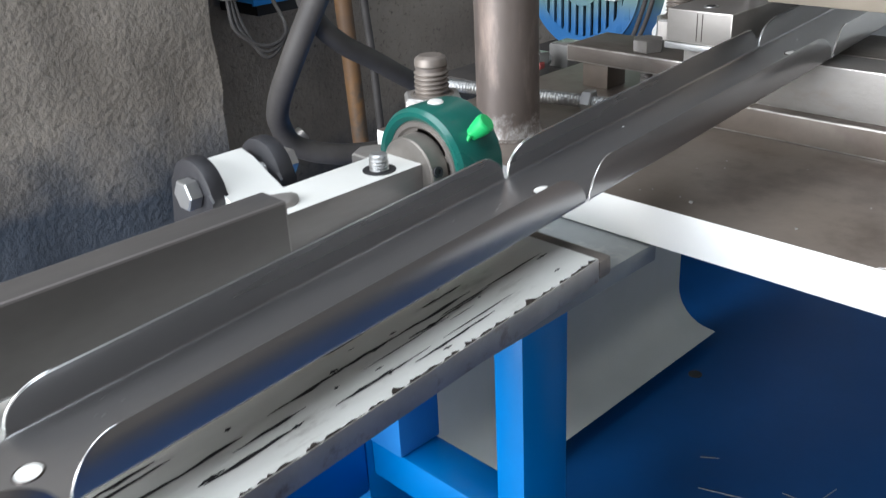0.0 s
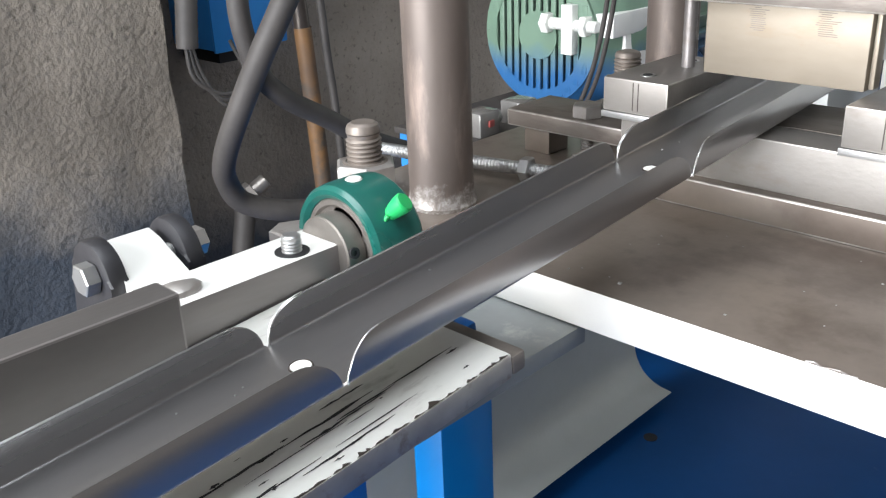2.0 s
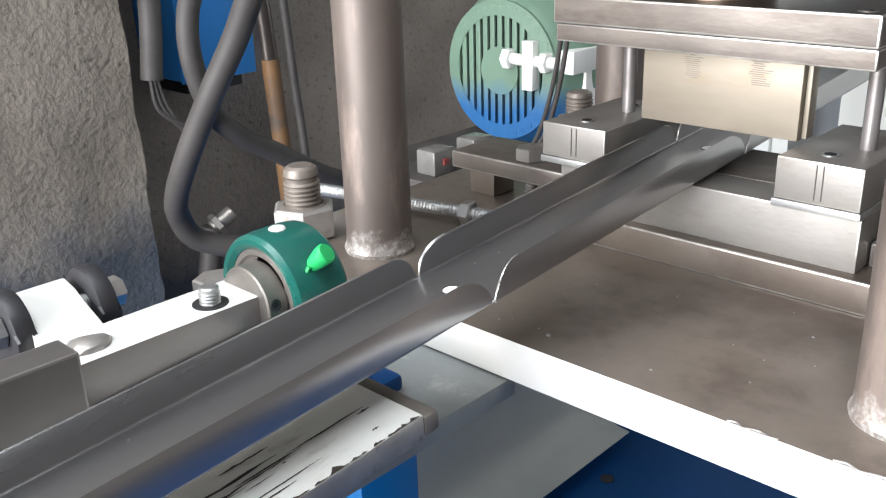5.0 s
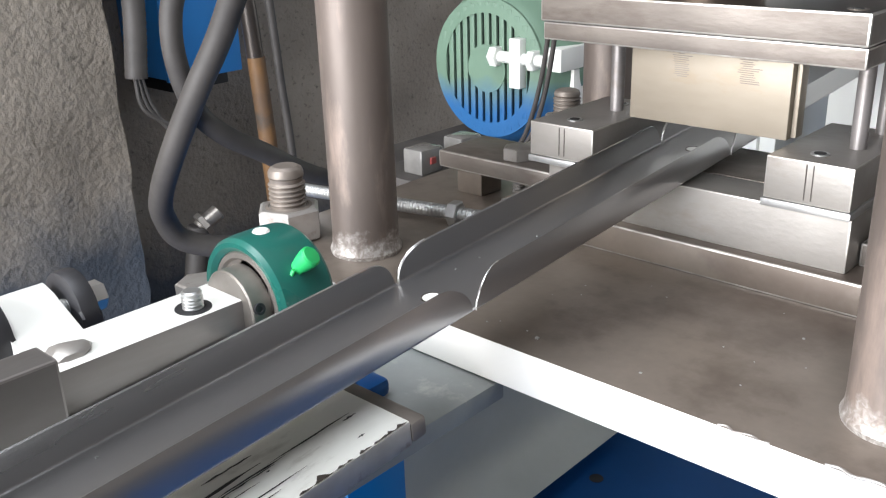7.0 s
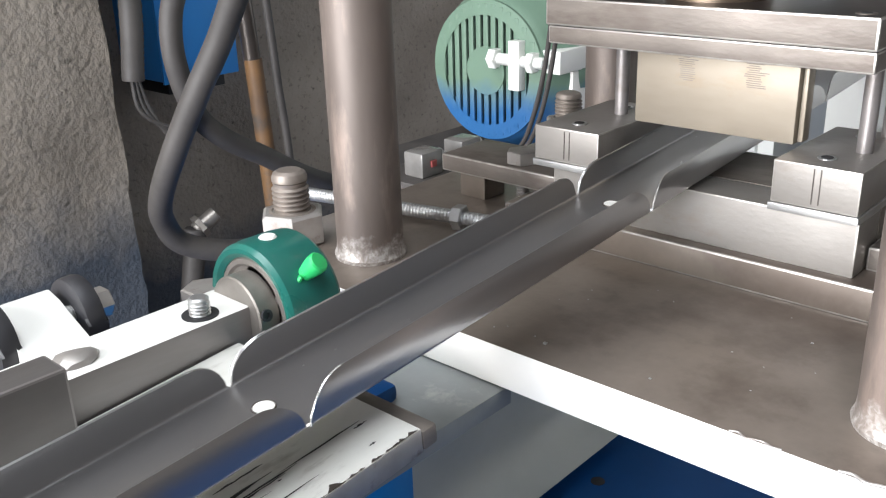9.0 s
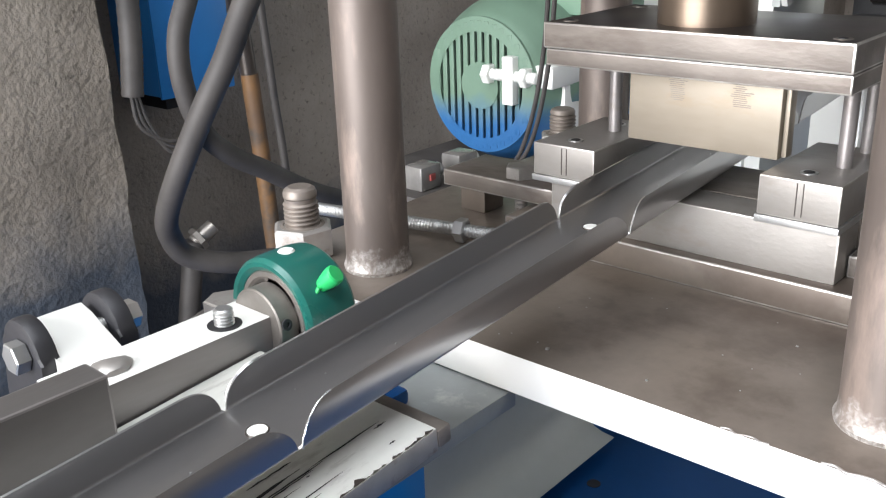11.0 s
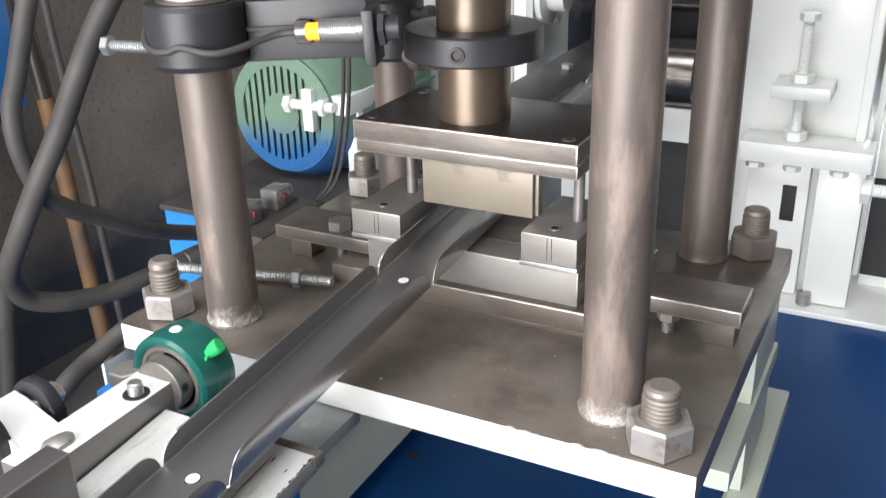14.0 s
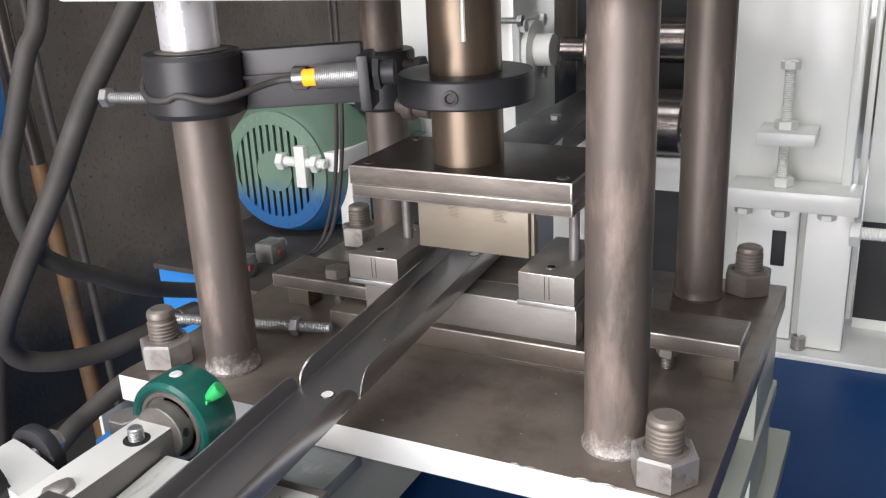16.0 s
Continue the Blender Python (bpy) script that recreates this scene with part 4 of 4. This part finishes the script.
# hydraulic connectors on a blue box
vb = thing("junction_box", "blue steel cabinet with a dusty dark top under the motor", "cabinet")
part("box_body", bbox(-0.562, -0.24, 0.475, 1.02, 0.485, 0.757, 0.004), M_BOXBLUE, vb)
part("box_lid", bbox(-0.567, -0.235, 0.47, 1.025, 0.757, 0.767, 0.002), M_RUBBER, vb, "dusty dark lid")
vs = thing("valve_block", "dark steel valve block standing on the bed behind the press", "valve")
part("block", bbox(-0.30, -0.19, 0.28, 0.43, 0.485, 0.842, 0.003), M_RUBBER, vs)
for y, z in ((0.318, 0.842), (0.388, 0.842)):
    plug = thing("valve_plug", "grey translucent solenoid plug on the junction box", "plug", "solenoid plugs", at=(-0.245, y, z))
    part("plug_body", bbox(-0.015, 0.015, -0.018, 0.018, 0, 0.030, 0.003), M_GLASSY, plug)
    part("plug_light", bbox(0.0155, 0.0185, -0.005, 0.004, 0.012, 0.020, 0.001), M_RED, plug, "small red indicator")
    b = B()
    rod(b, (0.0, 0.016, 0.017), (0.0, 0.030, 0.017), 0.009, 20, 0.001)
    part("plug_nut", b, M_ZINC, plug)
# ---- hoses, pipes, conduit on the wall side ----
def hose_thing(name, pts, r, label, material=None, ribs=0.0, n=10, cat="hose"):
    b = B()
    hose(b, pts, r, 18, n, ribs)
    if name != "thick_hose":
        return tagged(part(name, b, material or M_RUBBER), label, cat)
    t = thing(name, label, cat, "thick hoses")
    part("rubber_tube", b, M_RUBBER, t)
    for p, q in ((pts[-1], pts[-2]), (pts[0], pts[1])):
        f, d = B(), (Vector(q) - Vector(p)).normalized()
        lathe(f, [(r * 1.05, -0.004), (r * 1.16, 0), (r * 1.16, 0.03), (r * 1.08, 0.032), (r * 1.08, 0.036), (r * 1.16, 0.038), (r * 1.16, 0.05), (r * 1.02, 0.052)], frame_to(p, Vector(p) + d), 24)
        part("end_ferrule", f, M_RING, t, "crimped steel ferrule")
    return t


hose_thing("thick_hose", [(-0.20, 0.36, 3.2), (-0.20, 0.33, 1.7), (-0.24, 0.272, 1.34), (-0.28, 0.226, 1.229), (-0.32, 0.180, 1.134), (-0.34, 0.154, 1.075), (-0.37, 0.140, 1.012), (-0.40, 0.120, 0.950),
                          (-0.44, 0.104, 0.875), (-0.48, 0.106, 0.818), (-0.50, 0.118, 0.783), (-0.50, 0.138, 0.750), (-0.48, 0.185, 0.730), (-0.46, 0.249, 0.721), (-0.44, 0.311, 0.725), (-0.42, 0.40, 0.728)], 0.0145, "thick dusty black hydraulic hose in a loop")
hose_thing("thick_hose", [(-0.40, 0.30, 3.2), (-0.42, 0.27, 1.5), (-0.42, 0.209, 1.231), (-0.42, 0.173, 1.166), (-0.42, 0.136, 1.083), (-0.42, 0.116, 1.037), (-0.42, 0.114, 0.986), (-0.42, 0.131, 0.928), (-0.42, 0.166, 0.891),
                          (-0.42, 0.219, 0.858), (-0.42, 0.296, 0.810), (-0.42, 0.406, 0.762), (-0.40, 0.48, 0.738)], 0.0125, "thick black hose running down behind the press")
hose_thing("ribbed_conduit", [(-1.15, 0.52, 3.2), (-1.15, 0.50, 1.4), (-1.15, 0.487, 1.0), (-1.15, 0.469, 0.83)], 0.021, "ribbed black flexible conduit hanging on the wall", ribs=0.05, n=24, cat="conduit")
hose_thing("low_hose", [(-0.28, -0.25, 0.485), (-0.24, -0.18, 0.70), (-0.20, -0.077, 0.792), (-0.20, -0.014, 0.812), (-0.18, 0.05, 0.835), (-0.095, 0.08, 0.862)], 0.011, "thin dusty hose rising to the press plate")
hose_thing("ochre_pipe", [(-1.15, 0.752, 0.83), (-1.15, 0.759, 0.7), (-1.15, 0.764, 0.6), (-1.15, 0.79, 0.0)], 0.0195, "upright ochre painted pipe with worn paint", M_ORANGE, cat="pipe")
hose_thing("dark_pipe", [(-1.16, 0.70, 3.2), (-1.16, 0.735, 1.3), (-1.152, 0.752, 0.825)], 0.0185, "dark upper length of the wall pipe", M_RAMTOP, cat="pipe")
hose_thing("thin_conduit", [(-1.11, 0.735, 3.2), (-1.11, 0.76, 1.3), (-1.11, 0.778, 0.83), (-1.11, 0.795, 0.6), (-1.11, 0.82, 0.0)], 0.009, "thin dark conduit beside the pipe", cat="conduit")
wires = thing("wire_loop", "loop of loose dark wires under the conduit", "wire")
for k in range(3):
    b = B()
    hose(b, [(-1.15, 0.465 + 0.006 * k, 0.84), (-1.14, 0.47 + 0.01 * k, 0.77), (-1.13, 0.53, 0.73 - 0.012 * k), (-1.14, 0.59, 0.75), (-1.2, 0.60, 0.82)], 0.0042, 8, 8)
    part("wire", b, M_RUBBER, wires)
eb = thing("electrical_box", "blue enamelled electrical box on the wall", "electrical box")
part("box_case", bbox(-1.5, -1.328, 0.640, 0.832, 0.776, 1.15, 0.006), M_BOXBLUE, eb)
part("box_cover", bbox(-1.328, -1.32, 0.637, 0.835, 0.773, 1.153, 0.003), M_BOXBLUE, eb)
part("box_base", bbox(-1.5, -1.345, 0.66, 0.81, 0.745, 0.776, 0.003), M_DARK, eb)
pile = thing("loose_hose", "dark upright hose end with a bright steel fitting", "hose")
for p0, p1, r in (((-1.22, 0.50, 0.0), (-1.2, 0.592, 0.482), 0.024),):
    b = B()
    rod(b, p0, p1, r, 24, 0.002)
    part("tube", b, M_RUBBER, pile)
b = B()
rod(b, (-1.2, 0.592, 0.476), (-1.19, 0.640, 0.505), 0.018, 20, 0.002)
hexagon(b, frame_to((-1.2, 0.598, 0.480), (-1.19, 0.640, 0.505)), 0.048, 0.014)
part("fitting", b, M_RING, pile, "bright hose fitting")

# ---- roll former behind the press ----
rf = thing("roll_former_stand", "pale grey roll forming stand with adjusting bolts", "roll former")
part("base_rail", bbox(0.36, 1.32, 1.055, 2.6, 0.485, 0.497, 0.003), M_STAND, rf)
part("stand_plate", bbox(0.265, 0.475, 1.15, 1.18, 0.497, 1.6, 0.002), M_STAND, rf)
part("stand_plate", bbox(0.475, 0.492, 1.13, 1.45, 0.497, 1.6, 0.002), M_STAND, rf)
part("stand_plate", bbox(0.515, 0.95, 1.22, 1.25, 0.497, 1.6, 0.002), M_STAND, rf)
part("slide_block", bbox(0.287, 0.512, 1.06, 1.15, 0.775, 0.812, 0.003), M_STAND, rf, "pale grey bearing slide block")
part("slide_cheek", bbox(0.300, 0.410, 1.115, 1.15, 0.50, 0.775, 0.002), M_STAND, rf)
part("slide_cheek", bbox(0.425, 0.505, 1.09, 1.15, 0.50, 0.77, 0.003), M_STAND, rf)
b = B()
box(b, 0.365, 0.390, 1.112, 1.1155, 0.65, 0.72, 0.0015)
part("slot", b, M_DARK, rf)
b = B()
bolt(b, (0.376, 1.10, 1.025), (0, 0, -1), 0.030, 0.014, 0.0095, 0.212)
hexagon(b, Matrix.Translation((0.376, 1.10, 0.812)), 0.036, 0.018)
hexagon(b, Matrix.Translation((0.376, 1.10, 0.918)), 0.036, 0.016)
part("adjusting_bolt", b, M_STAND, rf)
part("bolt_ledge", bbox(0.330, 0.430, 1.06, 1.15, 0.895, 0.918, 0.002), M_STAND, rf)
for x in (0.505, 0.60):
    b = B()
    bolt(b, (x + 0.012, 1.10, 0.735), (1, 0, 0), 0.045, 0.018, 0.012, 0.12)
    part("side_bolt", b, M_STAND, rf)
for x in (0.295, 0.36, 0.44):
    b = B()
    bolt(b, (x + 0.02, 1.08, 0.7725), (0, 0, 1), 0.028, 0.012, 0.008, 0.01)
    part("under_bolt", b, M_STAND, rf)
b = B()
lathe(b, [(0.011, 0.497), (0.013, 0.499), (0.013, 0.522), (0.011, 0.524), (0.006, 0.524), (0.006, 0.515)], Matrix.Translation((0.430, 1.085, 0)), 24)
part("cap_screw", b, M_NUT, rf)
for k, x in enumerate((0.50, 0.585, 0.66)):
    part("gap_plate", bbox(x, x + 0.012, 1.205, 1.22, 0.52, 1.4, 0.001), M_GUIDE if k else M_STAND, rf)
# thin black sheet that paints the shade in the gap between plates
part("recess_shade_black", bbox(0.515, 0.70, 1.218, 1.2195, 0.52, 0.72, 0.0), M_DARK, rf)

rs = thing("roll_stand_rear", "pale grey rear roll stand with dark steel rolls and shafts", "roll former")
part("stand_plate", bbox(-0.375, -0.275, 1.05, 1.08, 0.485, 1.6, 0.002), M_WHITE, rs)
part("stand_plate", bbox(-0.125, -0.098, 0.98, 1.20, 0.485, 1.6, 0.002), M_STAND, rs)
part("stand_flange", bbox(-0.16, -0.125, 0.97, 1.00, 0.485, 1.5, 0.002), M_STAND, rs)
b = B()
lathe(b, [(0.055, 0), (0.055, 0.025), (0.030, 0.028), (0.030, 0.060)], frame_to((-0.098, 1.03, 1.06), (0.2, 1.03, 1.06)), 40)
part("bearing_cap", b, M_STAND, rs)
b = B()
prism(b, [(0.088 * math.cos(a) * (1.0 if k % 2 else 0.66), 0.088 * math.sin(a) * (1.0 if k % 2 else 0.66)) for k, a in [(k, math.pi / 4 * k) for k in range(8)]], frame_to((-0.0975, 1.03, 1.06), (0.2, 1.03, 1.06)), 0.014, 0.002)
part("bearing_flange", b, M_GREY, rs, "grey-green bearing flange")
for sy in (-1, 1):
    for sz in (-1, 1):
        b = B()
        bolt(b, (-0.083, 1.03 + 0.050 * sy, 1.06 + 0.050 * sz), (-1, 0, 0), 0.022, 0.010, 0.006, 0.012)
        part("flange_bolt", b, M_STAND, rs)
for z, r, x0, x1, nm in ((1.06, 0.022, -0.03, 0.24, "shaft"), (1.06, 0.062, 0.03, 0.12, "roll"), (0.93, 0.060, 0.10, 0.21, "roll"), (0.90, 0.022, -0.03, 0.24, "shaft"), (1.08, 0.040, 0.14, 0.21, "roll"), (1.30, 0.05, 0.0, 0.2, "roll")):
    b = B()
    rod(b, (x0, 1.05, z), (x1, 1.05, z), r, 40, 0.004)
    part(nm, b, M_ROLL, rs, "dark steel forming roll" if nm == "roll" else "")
for z in (1.12, 0.98):
    b = B()
    bolt(b, (-0.085, 0.97, z), (-1, 0, 0), 0.020, 0.010, 0.006, 0.04)
    part("stand_bolt", b, M_ZINC, rs)
# near-black panels added to close the view behind and below the rolls
part("dark_backing", bbox(-0.05, 0.24, 1.20, 1.24, 0.485, 1.6, 0.002), M_DARK, rs)
part("low_tie", bbox(0.05, 0.245, 1.06, 1.10, 0.795, 0.86, 0.002), M_STAND, rs)
part("dark_underpanel", bbox(-0.02, 0.262, 1.09, 1.12, 0.485, 0.79, 0.002), M_DARK, rs)

ch = thing("entry_channel", "black steel channel carrying the strip towards the press", "channel")
cm = Matrix.Translation((0.055, 0.62, 0.985))
for x0, x1, z0, z1 in ((-0.045, 0.045, -0.006, 0.0), (-0.045, -0.039, -0.035, -0.006), (0.039, 0.045, -0.035, -0.006)):
    part("channel_web" if z1 == 0 else "channel_flange", bbox(x0, x1, -0.1, 0.42, z0, z1, 0.001, cm), M_BLACK, ch)
for y in (-0.075, 0.16):
    b = B()
    bolt(b, (0.055, 0.62 + y, 0.985), (0, 0, -1), 0.018, 0.008, 0.005, 0.012)
    part("channel_bolt", b, M_ZINC, ch)
for y in (0.86, 0.98):
    part("channel_post", bbox(0.02, 0.09, y, y + 0.03, 0.485, 0.95, 0.002), M_STAND, ch)

# small chips of metal and grit on the plate
chips = B()
rnd = random.Random(4)
for k in range(26):
    x, y = rnd.uniform(0.10, 0.44), rnd.uniform(-0.05, 0.10)
    s = rnd.uniform(0.0003, 0.0008)
    box(chips, x - s, x + s, y - s * 0.7, y + s * 0.7, 0.9, 0.9 + s * 0.7, 0)
box(chips, 0.190, 0.1922, -0.0398, -0.0380, 0.9, 0.9011, 0)
tagged(part("metal_chips", chips, M_ZINC, smooth=False), "bright metal chips scattered on the press plate", "metal chips", kind="stuff")


# ---- motion ----
def strip_pose(y):
    """The strip's pose when its first hole stands at y."""
    return Matrix.Translation((0.1740 - 0.0085 * y, y, 0.9568 + 0.0625 * (y - 0.037))) @ Matrix.Rotation(SLOPE, 4, "X") @ Matrix.Rotation(0.0085, 4, "Z")


def motions():
    rows = [(0, 0.1235), (0.25, 0.107), (0.5, 0.0895), (1.0, 0.0605), (1.4, 0.0297), (1.6, 0.0222), (1.8, 0.0207), (3.05, 0.0207), (3.2, 0.0161), (3.5, -0.002),
            (4.0, -0.034), (4.5, -0.072), (4.7, -0.0865), (5.0, -0.1048), (5.2, -0.1078), (5.4, -0.108), (6.8, -0.108), (7.0, -0.1105), (7.25, -0.119), (7.5,
            -0.131), (8.0, -0.162), (8.5, -0.193), (9.0, -0.231), (9.2, -0.2432), (9.4, -0.2518), (9.6, -0.2526), (11.3, -0.2526), (14.0, -0.2526), (14.15,
            -0.2602), (14.5, -0.2915), (15.0, -0.3235), (15.5, -0.36), (15.7, -0.3726), (16.0, -0.3815)]
    walk(strip, [(t, strip_pose(y)) for t, y in rows])


motions()
